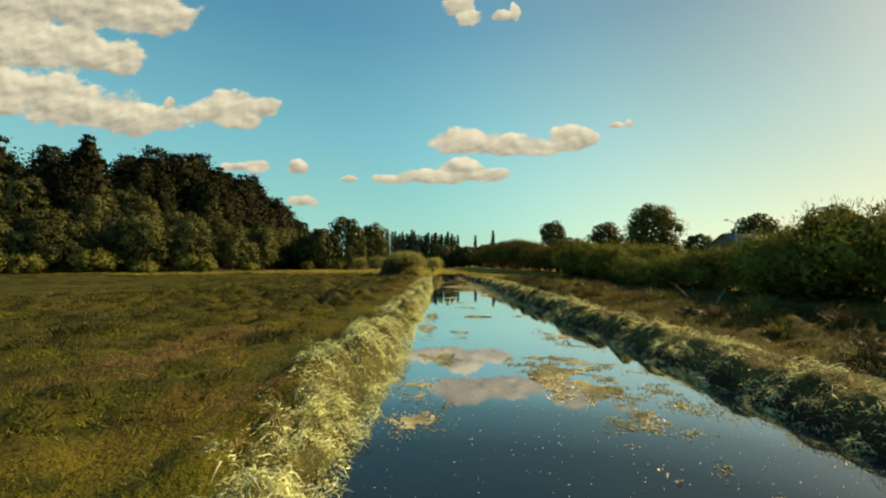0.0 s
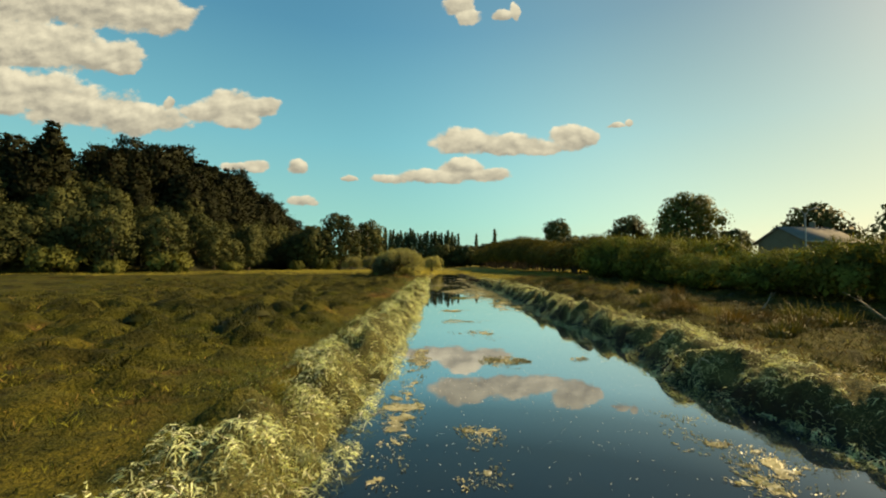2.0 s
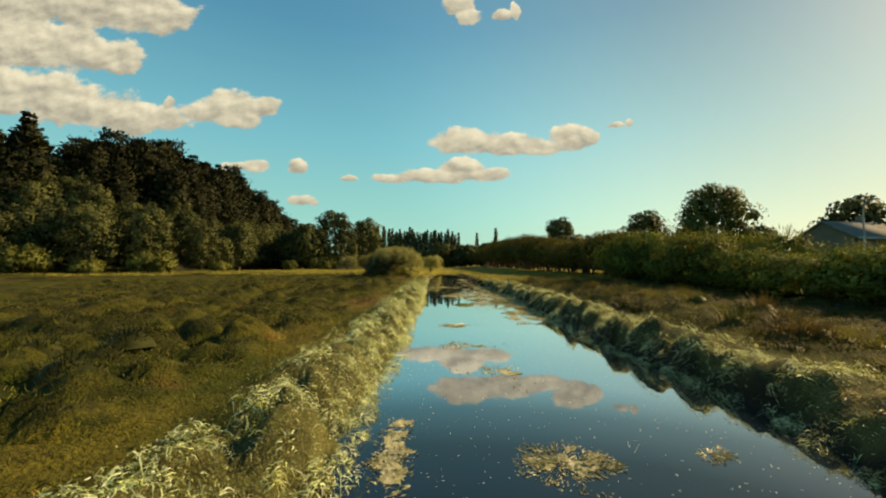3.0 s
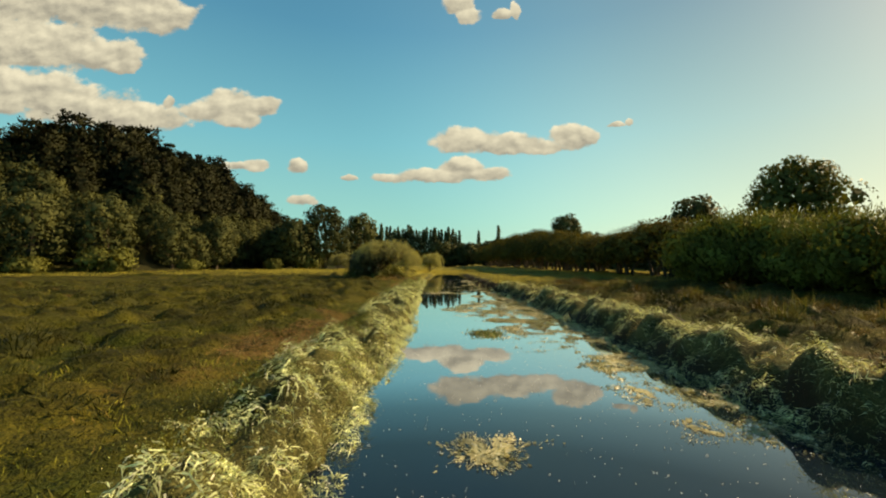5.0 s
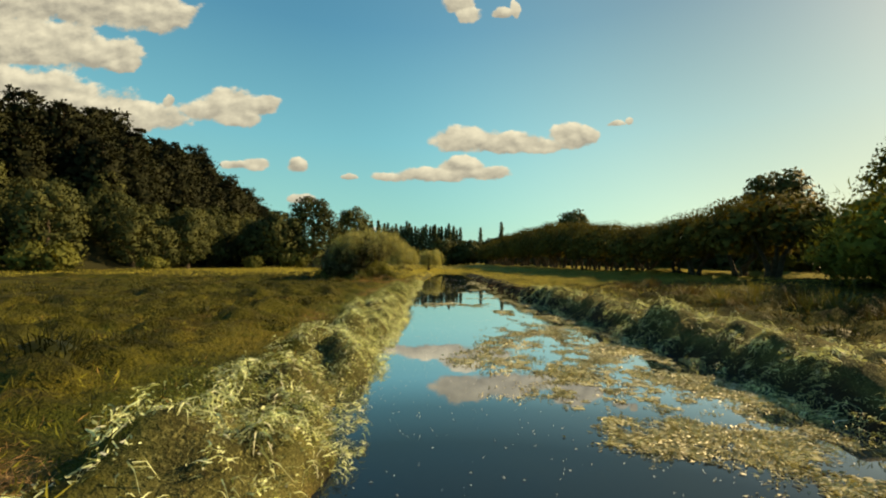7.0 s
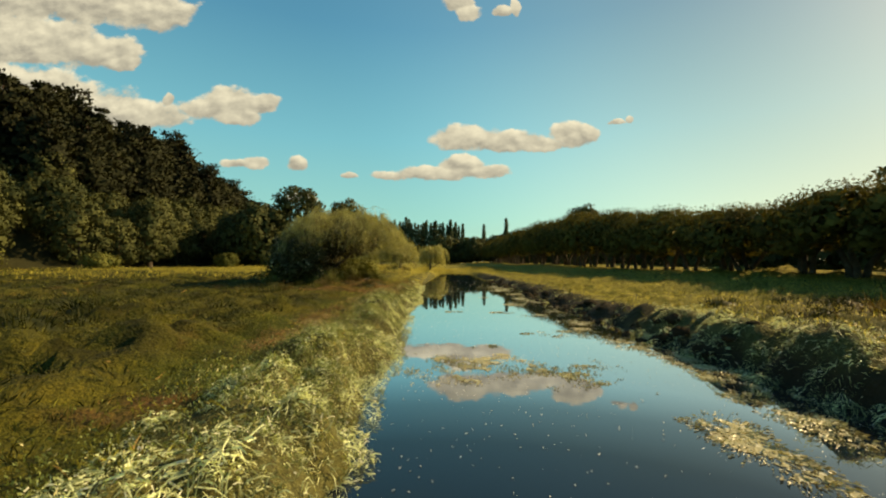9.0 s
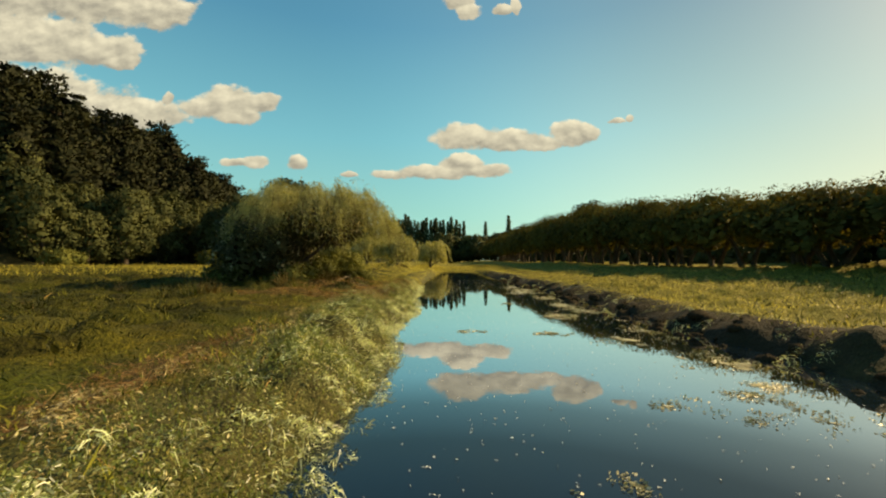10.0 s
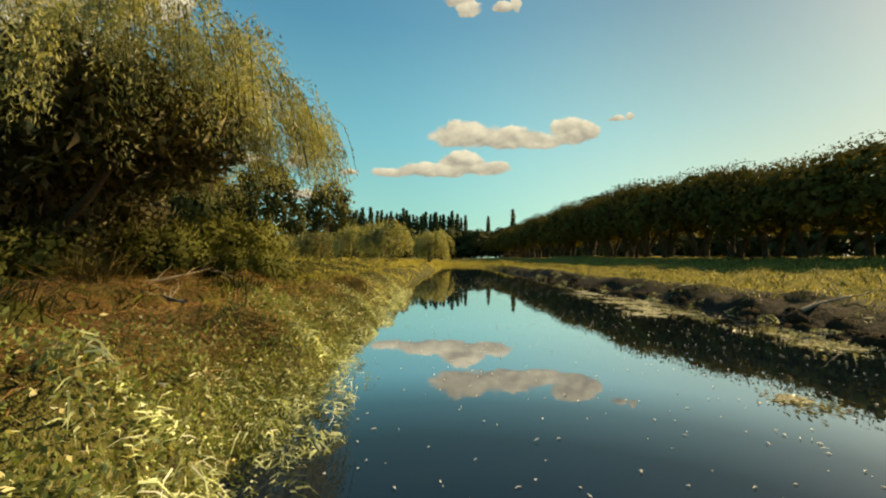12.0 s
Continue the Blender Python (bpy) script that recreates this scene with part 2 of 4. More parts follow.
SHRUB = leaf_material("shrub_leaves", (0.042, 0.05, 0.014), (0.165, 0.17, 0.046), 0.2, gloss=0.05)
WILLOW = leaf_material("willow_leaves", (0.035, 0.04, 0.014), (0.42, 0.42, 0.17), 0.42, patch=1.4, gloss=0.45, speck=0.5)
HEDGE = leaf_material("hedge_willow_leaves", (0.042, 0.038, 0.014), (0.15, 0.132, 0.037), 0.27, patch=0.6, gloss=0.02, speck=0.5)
# Lightened to put the haze of distance into the leaf colour.
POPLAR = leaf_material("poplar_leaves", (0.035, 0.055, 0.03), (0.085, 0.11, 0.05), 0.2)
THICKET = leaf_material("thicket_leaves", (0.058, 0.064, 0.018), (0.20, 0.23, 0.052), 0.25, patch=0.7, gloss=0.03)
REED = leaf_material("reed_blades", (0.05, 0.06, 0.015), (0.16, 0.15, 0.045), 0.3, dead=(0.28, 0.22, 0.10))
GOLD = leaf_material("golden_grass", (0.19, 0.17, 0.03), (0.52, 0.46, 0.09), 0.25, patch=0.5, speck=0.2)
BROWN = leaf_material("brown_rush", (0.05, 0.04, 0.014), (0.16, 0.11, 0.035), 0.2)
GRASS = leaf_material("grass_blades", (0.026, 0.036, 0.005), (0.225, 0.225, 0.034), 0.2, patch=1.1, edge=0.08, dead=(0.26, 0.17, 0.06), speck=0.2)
# Hummock blades, darker than the pasture's to carry hummock shade in the colour.
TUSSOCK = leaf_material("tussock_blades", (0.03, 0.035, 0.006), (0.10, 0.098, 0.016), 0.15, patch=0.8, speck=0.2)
# Darker tussock grass, the soft shadows at the tussocks put into its colour.
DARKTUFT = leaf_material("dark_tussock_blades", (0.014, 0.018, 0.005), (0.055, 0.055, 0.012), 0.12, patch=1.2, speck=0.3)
# The deep dark tone puts shaded pockets between the tufts into the colour.
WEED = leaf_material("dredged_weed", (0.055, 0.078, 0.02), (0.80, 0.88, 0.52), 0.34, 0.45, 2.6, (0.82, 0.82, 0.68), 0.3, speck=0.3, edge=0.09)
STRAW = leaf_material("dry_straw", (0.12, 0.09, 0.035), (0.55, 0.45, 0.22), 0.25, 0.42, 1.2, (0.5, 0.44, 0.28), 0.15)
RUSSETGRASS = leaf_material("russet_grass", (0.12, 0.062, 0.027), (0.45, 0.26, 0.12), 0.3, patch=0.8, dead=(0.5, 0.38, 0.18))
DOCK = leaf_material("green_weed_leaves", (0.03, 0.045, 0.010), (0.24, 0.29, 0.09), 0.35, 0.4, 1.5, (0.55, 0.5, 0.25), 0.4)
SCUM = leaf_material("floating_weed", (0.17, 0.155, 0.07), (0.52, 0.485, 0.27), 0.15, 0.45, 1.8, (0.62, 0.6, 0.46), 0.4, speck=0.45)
FLECK = leaf_material("pale_flecks", (0.45, 0.46, 0.42), (0.85, 0.86, 0.82), 0.1)
BARK = solid_material("bark", (0.03, 0.022, 0.015), (0.10, 0.075, 0.05), 2.5, 0.9, 0.6)
MUD_MAT = solid_material("wet_mud", (0.014, 0.011, 0.007), (0.05, 0.038, 0.022), 3.0, 0.95, 0.9, gloss=0.05)
DEADWOOD = solid_material("dead_wood", (0.12, 0.09, 0.06), (0.34, 0.28, 0.2), 5.0, 0.8, 0.4)
WALL_MAT = solid_material("house_wall", (0.15, 0.13, 0.09), (0.21, 0.18, 0.13), 1.0, 0.85, 0.1)
ROOF_MAT = solid_material("roof_sheet", (0.13, 0.13, 0.125), (0.2, 0.195, 0.185), 0.8, 0.95, 0.1, gloss=0.05)
FRAME_MAT = solid_material("pale_paint", (0.36, 0.34, 0.3), (0.5, 0.48, 0.43), 3.0, 0.6, 0.05)
METAL = solid_material("galvanised_steel", (0.22, 0.22, 0.22), (0.36, 0.36, 0.35), 6.0, 0.5, 0.05)
DARKPANE, N = material("window_glass")
N.add("ShaderNodeOutputMaterial", {0: N.add("ShaderNodeBsdfPrincipled", {"Base Color": (0.02, 0.025, 0.03, 1), "Roughness": 0.08}).outputs[0]})

WATER, N = material("channel_water")
pos = N.add("ShaderNodeTexCoord").outputs["Object"]
rip = N.math("ADD", N.math("MULTIPLY", N.noise(pos, 0.6, 3.0), 0.7), N.math("MULTIPLY", N.noise(pos, 4.0, 2.0), 0.12))
bm = N.add("ShaderNodeBump", {"Strength": 0.06, "Distance": 0.05, "Height": rip})
murk = N.mix(N.step(N.noise(pos, 0.35, 3.0), 0.35, 0.7), (0.006, 0.014, 0.026, 1), (0.009, 0.016, 0.022, 1))
deep = N.add("ShaderNodeBsdfDiffuse", {"Color": murk})
shine = N.add("ShaderNodeBsdfGlossy", {"Color": (0.95, 0.95, 0.95, 1), "Roughness": 0.015, "Normal": bm.outputs[0]})
slant = N.add("ShaderNodeLayerWeight", {"Blend": 0.5}).outputs["Facing"]
mirror = N.ramp(slant, (0.3, (0.03, 0.03, 0.03)), (0.5, (0.075, 0.075, 0.075)), (0.6, (0.125, 0.125, 0.125)), (0.67, (0.29, 0.29, 0.29)), (0.73, (0.62, 0.62, 0.62)), (0.84, (0.82, 0.82, 0.82)))
N.add("ShaderNodeOutputMaterial", {0: N.add("ShaderNodeMixShader", {0: mirror, 1: deep.outputs[0], 2: shine.outputs[0]}).outputs[0]})

# earth and turf: greens and ochres in drifts, bare soil, bleached weed on the banks, dark wet mud at the waterline,
# shade painted on the right bank's face
EARTH, N = material("pasture_turf")
geo = N.add("ShaderNodeNewGeometry")
pos = geo.outputs["Position"]
bank = N.add("ShaderNodeAttribute", attribute_name="bank").outputs["Fac"]
wet = N.math("MAXIMUM", N.add("ShaderNodeAttribute", attribute_name="wet").outputs["Fac"], N.math("MULTIPLY", N.add("ShaderNodeAttribute", attribute_name="mud").outputs["Fac"], 0.95))
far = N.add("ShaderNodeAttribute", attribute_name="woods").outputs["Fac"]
n1, n2, n3 = N.noise(pos, 0.16, 4.0), N.noise(pos, 1.1, 5.0, 0.65), N.noise(pos, 9.0, 4.0, 0.7)
turf = N.mix(N.step(n1, 0.38, 0.62), (0.052, 0.064, 0.009, 1), (0.125, 0.105, 0.017, 1))
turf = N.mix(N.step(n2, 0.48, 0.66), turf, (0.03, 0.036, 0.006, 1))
turf = N.mix(N.math("MULTIPLY", N.step(N.noise(pos, 0.3, 3.0), 0.55, 0.7), N.step(n2, 0.35, 0.6)), turf, (0.15, 0.08, 0.028, 1))
turf = N.mix(N.step(n3, 0.55, 0.8), turf, (0.115, 0.105, 0.016, 1))
# Micro-shadows of the grass painted as dark specks in the bump hollows.
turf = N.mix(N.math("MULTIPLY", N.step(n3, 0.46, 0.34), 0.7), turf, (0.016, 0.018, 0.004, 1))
# Dark hummock grass, with the hummocks' own shade put into its colour.
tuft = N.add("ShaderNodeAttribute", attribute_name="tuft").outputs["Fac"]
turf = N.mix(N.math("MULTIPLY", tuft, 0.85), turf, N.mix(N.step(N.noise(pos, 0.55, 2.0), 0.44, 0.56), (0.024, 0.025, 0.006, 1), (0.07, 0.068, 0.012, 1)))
turf = N.mix(N.math("MULTIPLY", N.add("ShaderNodeAttribute", attribute_name="russet").outputs["Fac"], 0.8), turf, N.mix(n3, (0.07, 0.048, 0.018, 1), (0.19, 0.135, 0.055, 1)))
turf = N.mix(N.add("ShaderNodeAttribute", attribute_name="meadow").outputs["Fac"], turf, N.mix(n2, (0.13, 0.12, 0.02, 1), (0.30, 0.26, 0.05, 1)))
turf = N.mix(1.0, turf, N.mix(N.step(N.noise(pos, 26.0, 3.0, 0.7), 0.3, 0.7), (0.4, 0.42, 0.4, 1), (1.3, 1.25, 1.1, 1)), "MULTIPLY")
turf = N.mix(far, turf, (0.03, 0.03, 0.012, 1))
pile = N.mix(N.step(n2, 0.35, 0.65), (0.03, 0.03, 0.01, 1), (0.09, 0.088, 0.03, 1))
n4 = N.noise(pos, 30.0, 3.0, 0.7)
pile = N.mix(N.step(n4, 0.5, 0.7), pile, (0.20, 0.195, 0.08, 1))
pile = N.mix(N.step(n3, 0.55, 0.7), pile, (0.05, 0.042, 0.018, 1))
bank = N.math("MULTIPLY", bank, N.math("SUBTRACT", 1.0, N.add("ShaderNodeAttribute", attribute_name="russet").outputs["Fac"]))
col = N.mix(N.math("MULTIPLY", bank, N.step(N.math("ADD", bank, n2), 0.55, 0.95)), turf, pile)
col = N.mix(wet, col, N.mix(n3, (0.013, 0.010, 0.006, 1), (0.042, 0.031, 0.017, 1)))
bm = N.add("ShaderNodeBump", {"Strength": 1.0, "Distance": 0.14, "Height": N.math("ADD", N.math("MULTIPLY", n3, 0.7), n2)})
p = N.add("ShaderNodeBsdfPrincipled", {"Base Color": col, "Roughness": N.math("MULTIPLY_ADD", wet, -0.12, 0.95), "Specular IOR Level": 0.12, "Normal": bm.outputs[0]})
N.add("ShaderNodeOutputMaterial", {0: p.outputs[0]})


# ---------------------------------------------------------------- making meshes


def mesh(name, verts, faces, mat, shade_smooth=False, normals=None):
    verts, faces = np.asarray(verts, np.float32), np.asarray(faces, np.int32)
    me = bpy.data.meshes.new(name)
    n, k = faces.shape
    me.vertices.add(len(verts))
    me.vertices.foreach_set("co", verts.ravel())
    me.loops.add(n * k)
    me.loops.foreach_set("vertex_index", faces.ravel())
    me.polygons.add(n)
    me.polygons.foreach_set("loop_start", np.arange(0, n * k, k, dtype=np.int32))
    if shade_smooth or normals is not None:
        me.polygons.foreach_set("use_smooth", np.ones(n, bool))
    me.update(calc_edges=True)
    if normals is not None:
        me.attributes.new("custom_normal", "FLOAT_VECTOR", "POINT").data.foreach_set("vector", np.asarray(normals, np.float32).ravel())
        me.update()
    me.materials.append(mat)
    return me


def part(name, me, parent=None, label=""):
    ob = new(name, me)
    if parent:
        ob.parent = parent
    return tagged(ob, label)


def thing(name, label, category, group="", at=None):
    ob = new(name)
    ob.empty_display_size = 0.3
    if at is not None:
        ob.matrix_basis = at
    return tagged(ob, label, category, group)


def unit(v):
    return v / np.maximum(np.linalg.norm(v, axis=1, keepdims=True), 1e-9)


def leaves(at, along, size, width, r, flat=False):
    """Pointed, slightly folded leaves: verts and quads."""
    n = len(at)
    along = unit(along)
    side = unit(np.cross(along, [0, 0, 1.0] + r.normal(0, 0.15, (n, 3)) if flat else r.normal(size=(n, 3))))
    up = np.cross(side, along)
    size, width = np.broadcast_to(size, n)[:, None], np.broadcast_to(width, n)[:, None]
    mid = at + along * size * 0.5 + up * size * 0.06
    V = np.stack([at, mid + side * width * 0.5 + up * size * 0.08, at + along * size, mid - side * width * 0.5 + up * size * 0.08], 1).reshape(-1, 3)
    return V, np.arange(4 * n).reshape(n, 4)


def sprays(at, out, size, width, r, wild=0.45):
    """Leaves that lie over a crown like shingles, facing outwards."""
    n = len(at)
    face = unit(unit(out) + r.normal(0, wild, (n, 3)))
    along = unit(np.cross(face, r.normal(size=(n, 3))) + [0, 0, -0.3])
    side = unit(np.cross(along, face))
    size, width = np.broadcast_to(size, n)[:, None], np.broadcast_to(width, n)[:, None]
    a = at - along * size * 0.5
    V = np.stack([a, at + side * width * 0.5 - face * size * 0.06, a + along * size, at - side * width * 0.5 - face * size * 0.06], 1).reshape(-1, 3)
    return V, np.arange(4 * n).reshape(n, 4)


def rounded(V, lobes, own=0.4, lift=0.15):
    """Turns the cards of a crown outwards and gives them the shading of its lobes: verts and normals."""
    Q, L = V.reshape(-1, 4, 3).copy(), np.array(lobes, float)[:, :3]
    c = Q.mean(1)
    near = np.argmin(((c[:, None] - L[None]) ** 2).sum(2), 1)
    mid = L.mean(0)
    n = unit(0.6 * unit(c - L[near]) + 0.4 * unit((c - mid) / (np.std(c, 0) + 1e-6)) + [0, 0, lift])
    geo = unit(np.cross(Q[:, 2] - Q[:, 0], Q[:, 3] - Q[:, 1]))
    back = (geo * n).sum(1) < 0
    Q[back], geo[back] = Q[back][:, ::-1], -geo[back]
    return Q.reshape(-1, 3), np.repeat(unit(n + own * geo), 4, 0)


def hull(lobes, r, share=0.66, count=28, wide=1.0):
    """The dense inside of a crown: broad overlapping sprays round each lobe."""
    L = np.repeat(np.array(lobes), count, 0)
    d = unit(r.normal(size=(len(L), 3)))
    size = wide * L[:, 3] * r.uniform(0.32, 0.6, len(L))
    return sprays(L[:, :3] + d * L[:, 3:] * (share * r.uniform(0.8, 1.15, len(L)))[:, None], d, size, size * 0.8, r, 0.28)


def ribbons(root, heading, length, width, lift, sag, segs, r, twist=0.5):
    """Bent blades and strands that taper to a tip: verts and quads."""
    n = len(root)
    t = np.linspace(0, 1, segs + 1)
    hx, hy = np.cos(heading), np.sin(heading)
    side = np.stack([-hy, hx, r.normal(0, twist, n)], 1)
    side = unit(side)
    L = np.broadcast_to(length, n)
    out = []
    bend = r.normal(0, 0.5, n)
    for s in t:
        a = bend * s
        dx, dy = hx * np.cos(a) - hy * np.sin(a), hx * np.sin(a) + hy * np.cos(a)
        d = s * L * np.cos(lift)
        z = L * (np.sin(lift) * s - sag * s * s)
        c = root + np.stack([dx * d, dy * d, z], 1)
        w = (np.broadcast_to(width, n) * (1 - 0.85 * s ** 1.5) * 0.5)[:, None]
        out += [c - side * w, c + side * w]
    V = np.stack(out, 1).reshape(-1, 3)
    m = 2 * (segs + 1)
    base = (np.arange(n) * m)[:, None, None]
    q = np.array([[2 * i, 2 * i + 1, 2 * i + 3, 2 * i + 2] for i in range(segs)])[None]
    return V, (base + q).reshape(-1, 4)


def join(*pairs):
    V, F, k = [], [], 0
    for v, f in pairs:
        V.append(v), F.append(f + k)
        k += len(v)
    return np.concatenate(V), np.concatenate(F)


def limb(points, radii, sides=7):
    """A tapering round limb through the points."""
    P = np.asarray(points, float)
    V, F = [], []
    a = np.linspace(0, 2 * np.pi, sides, endpoint=False)
    for i, (p, rad) in enumerate(zip(P, radii)):
        d = P[min(i + 1, len(P) - 1)] - P[max(i - 1, 0)]
        d = d / max(np.linalg.norm(d), 1e-9)
        ref = np.array([1.0, 0, 0]) if abs(d[0]) < 0.8 else np.array([0, 1.0, 0])
        s = np.cross(d, ref)
        s /= np.linalg.norm(s)
        w = np.cross(d, s)
        V.append(p + rad * (np.cos(a)[:, None] * s + np.sin(a)[:, None] * w))
    for i in range(len(P) - 1):
        for j in range(sides):
            k = (j + 1) % sides
            F.append([i * sides + j, i * sides + k, (i + 1) * sides + k, (i + 1) * sides + j])
    return np.concatenate(V), np.array(F)


def trunk_mesh(height, radius, reach, r, forks=5, start=0.35, lean=0.0, split=False):
    """A trunk with limbs that reach into the crown."""
    n = 6
    hs = np.linspace(0, 1, n)
    wob = np.cumsum(r.normal(0, 0.025 * height, (n, 2)), 0) * hs[:, None]
    line = np.stack([wob[:, 0] + lean * height * (hs - 1), wob[:, 1], height * hs - 0.25 * (hs == 0)], 1)
    got = [limb(line, radius * (1.25 - 1.1 * hs) + 0.02)]
    for i in range(forks):
        s = start + (0.92 - start) * (i + 0.5) / forks
        p = np.array([np.interp(s, hs, line[:, c]) for c in range(3)])
        a = i * 2.4 + r.uniform(-0.4, 0.4)
        L = reach * (1.05 - 0.6 * s) * r.uniform(0.75, 1.1)
        q = [p + L * k * np.array([np.cos(a), np.sin(a), 0.35 + 0.5 * k]) * np.array([1, 1, 0.7]) for k in (0, 0.35, 0.7, 1.0)]
        got.append(limb(q, radius * (1 - 0.8 * s) * np.array([0.7, 0.5, 0.32, 0.12]), 5))
    return got if split else join(*got)


def crown_points(lobes, per, r, shell=0.55):
    """Leaf places and outward directions round a list of lobes (x, y, z, rx, ry, rz)."""
    at, out = [], []
    for x, y, z, rx, ry, rz in lobes:
        d = unit(r.normal(size=(per, 3)))
        d[:, 2] = np.where(d[:, 2] < -0.55, -d[:, 2], d[:, 2])
        rad = shell + (1.06 - shell) * r.uniform(0, 1, per) ** 0.5
        at.append(np.array([x, y, z]) + d * rad[:, None] * np.array([rx, ry, rz]))
        out.append(d)
    return np.concatenate(at), np.concatenate(out)


def crown_lobes(cx, cy, z0, z1, radius, count, r, size=0.42):
    """Lobes spread over an uneven crown between the heights z0 and z1."""
    got = []
    for i in range(count):
        s = (i + 0.5) / count
        h = z0 + (z1 - z0) * s
        k = math.sqrt(max(0.05, 1 - abs((s - 0.38) / 0.68) ** 2.2))
        a = i * 2.39996 + r.uniform(-0.3, 0.3)
        d = radius * k * r.uniform(0.45, 0.8)
        q = radius * size * r.uniform(0.7, 1.2) * (0.6 + 0.4 * k)
        got.append((cx + d * math.cos(a), cy + d * math.sin(a), h, q, q, q * r.uniform(0.7, 0.95)))
    return got


def core(cx, cy, z0, z1, radius, count, leaf, r, wide=1.0):
    """The dim inside of a crown: fewer, larger sprays."""
    d = unit(r.normal(size=(count, 3))) * r.uniform(0.1, 0.8, count)[:, None] ** 0.5
    at = np.array([cx, cy, (z0 + z1) / 2]) + d * np.array([radius * 0.72, radius * 0.72, (z1 - z0) * 0.5])
    return leaves(at, r.normal(size=(count, 3)), leaf * r.uniform(0.8, 1.4, count), leaf * wide * r.uniform(0.6, 1.0, count), r)


def broad_tree(name, label, height, radius, mat, seed, leaf=0.5, per=95, lobes=26, skirt=0.12, group=""):
    r = np.random.default_rng(seed)
    tree = thing(name, label, "tree", group)
    part("trunk", mesh("trunk", *trunk_mesh(height * 0.8, 0.035 * height, radius * 0.8, r, 6, 0.2), BARK, True), tree)
    L = crown_lobes(0, 0, height * (skirt + 0.08), height * 0.93, radius, lobes, r)
    at, out = crown_points(L, per, r, 0.7)
    V, F = sprays(at, out, leaf * r.uniform(0.6, 1.4, len(at)), leaf * 0.8 * r.uniform(0.6, 1.2, len(at)), r, 0.38)
    V, F = join((V, F), hull(L, r, 0.66, 40, 0.8))
    V, N = rounded(V, L, 0.3)
    part("crown", mesh("crown", V, F, mat, True, N), tree)
    return tree


def pine_tree(name, label, height, radius, seed, group="", taper=0.6, tiers=15):
    """Tall bare-stemmed pine with shelving boughs."""
    r = np.random.default_rng(seed)
    tree = thing(name, label, "tree", group)
    boughs, at, out = [limb([[0, 0, -0.4], [0.1, 0, height * 0.5], [0, 0.1, height * 0.97]], [0.5, 0.32, 0.06])], [], []
    for i in range(tiers):
        s = i / (tiers - 1)
        z = height * (0.28 + 0.68 * s)
        reach = radius * (1.0 - taper * s ** (2.2 if taper < 0.7 else 1.2)) * (0.55 + 0.45 * min(1, s * 4)) * r.uniform(0.65, 1.15)
        for k in range(5 if s < 0.85 else 4):
            a = k * 1.2566 + i * 0.7 + r.uniform(-0.35, 0.35)
            L = reach * r.uniform(0.65, 1.15)
            tip = np.array([math.cos(a) * L, math.sin(a) * L, z + L * r.uniform(0.0, 0.3)])
            if k % 2:
                boughs.append(limb([[0, 0, z], 0.55 * tip + [0, 0, 0.45 * z], tip], [0.1, 0.07, 0.02], 4))
            n = 30
            f = r.uniform(0.25, 1.05, n)[:, None]
            p = np.array([0, 0, z]) * (1 - f) + tip * f + r.normal(0, 1, (n, 3)) * np.array([0.6, 0.6, 0.42]) * (0.35 + 0.2 * L)
            at.append(p)
            out.append(np.array([math.cos(a), math.sin(a), 0.7]) + r.normal(0, 0.7, (n, 3)))
    part("trunk", mesh("trunk", *join(*boughs), BARK, True), tree)
    at, out = np.concatenate(at), np.concatenate(out)
    V, F = leaves(at, out, r.uniform(0.6, 1.25, len(at)), r.uniform(0.4, 0.75, len(at)), r)
    V, F = join((V, F), core(0, 0, height * 0.12, height * 0.92, radius * 0.8, 420, 2.3, r))
    V, N = rounded(V, [(0, 0, z) for z in np.linspace(0.2, 0.95, 9) * height], 0.6, 0.3)
    part("crown", mesh("crown", V, F, PINE, True, N), tree)
    return tree


def poplar_tree(name, label, height, radius, seed, group=""):
    """Narrow upright poplar."""
    r = np.random.default_rng(seed)
    tree = thing(name, label, "tree", group)
    part("trunk", mesh("trunk", *limb([[0, 0, -0.3], [0, 0, height * 0.5], [0, 0, height * 0.95]], [0.45, 0.3, 0.05]), BARK, True), tree)
    n = 760
    s = r.uniform(0.06, 1, n)
    a = r.uniform(0, 2 * np.pi, n)
    rad = radius * np.sqrt(r.uniform(0.15, 1, n)) * np.clip((1 - s ** 2.6) * (0.7 + 0.6 * s), 0.06, 1) * (1 + 0.2 * np.sin(9 * s + 3 * a))
    at = np.stack([rad * np.cos(a), rad * np.sin(a), s * height], 1)
    out = np.stack([np.cos(a) * 0.5, np.sin(a) * 0.5, np.full(n, 1.2)], 1) + r.normal(0, 0.35, (n, 3))
    V, F = leaves(at, out, r.uniform(1.0, 2.0, n), r.uniform(0.45, 0.85, n), r)
    V, N = rounded(V, [(0, 0, z) for z in np.linspace(0.1, 0.95, 9) * height], 0.4)
    part("crown", mesh("crown", V, F, POPLAR, True, N), tree)
    return tree


def willow_tree(name, label, height, radius, seed, strands, per, leaf, hem=0.9, mat=None, lean=0.15, group="", fork=0.12, droop=0.18, sweep=0.5, bundle=1, count=22, dome=False, fling=0.22, lobe=0.34, slim=0.3):
    """Weeping crown: arching limbs with curtains of hanging, leafy withies."""
    r = np.random.default_rng(seed)
    tree = thing(name, label, "tree", group)
    for i, (V, F) in enumerate(trunk_mesh(height * 0.72, 0.045 * height, radius * 0.95, r, 8, fork, lean, True)):
        part("limb" if i else "trunk", mesh("limb" if i else "trunk", V, F, BARK, True), tree)
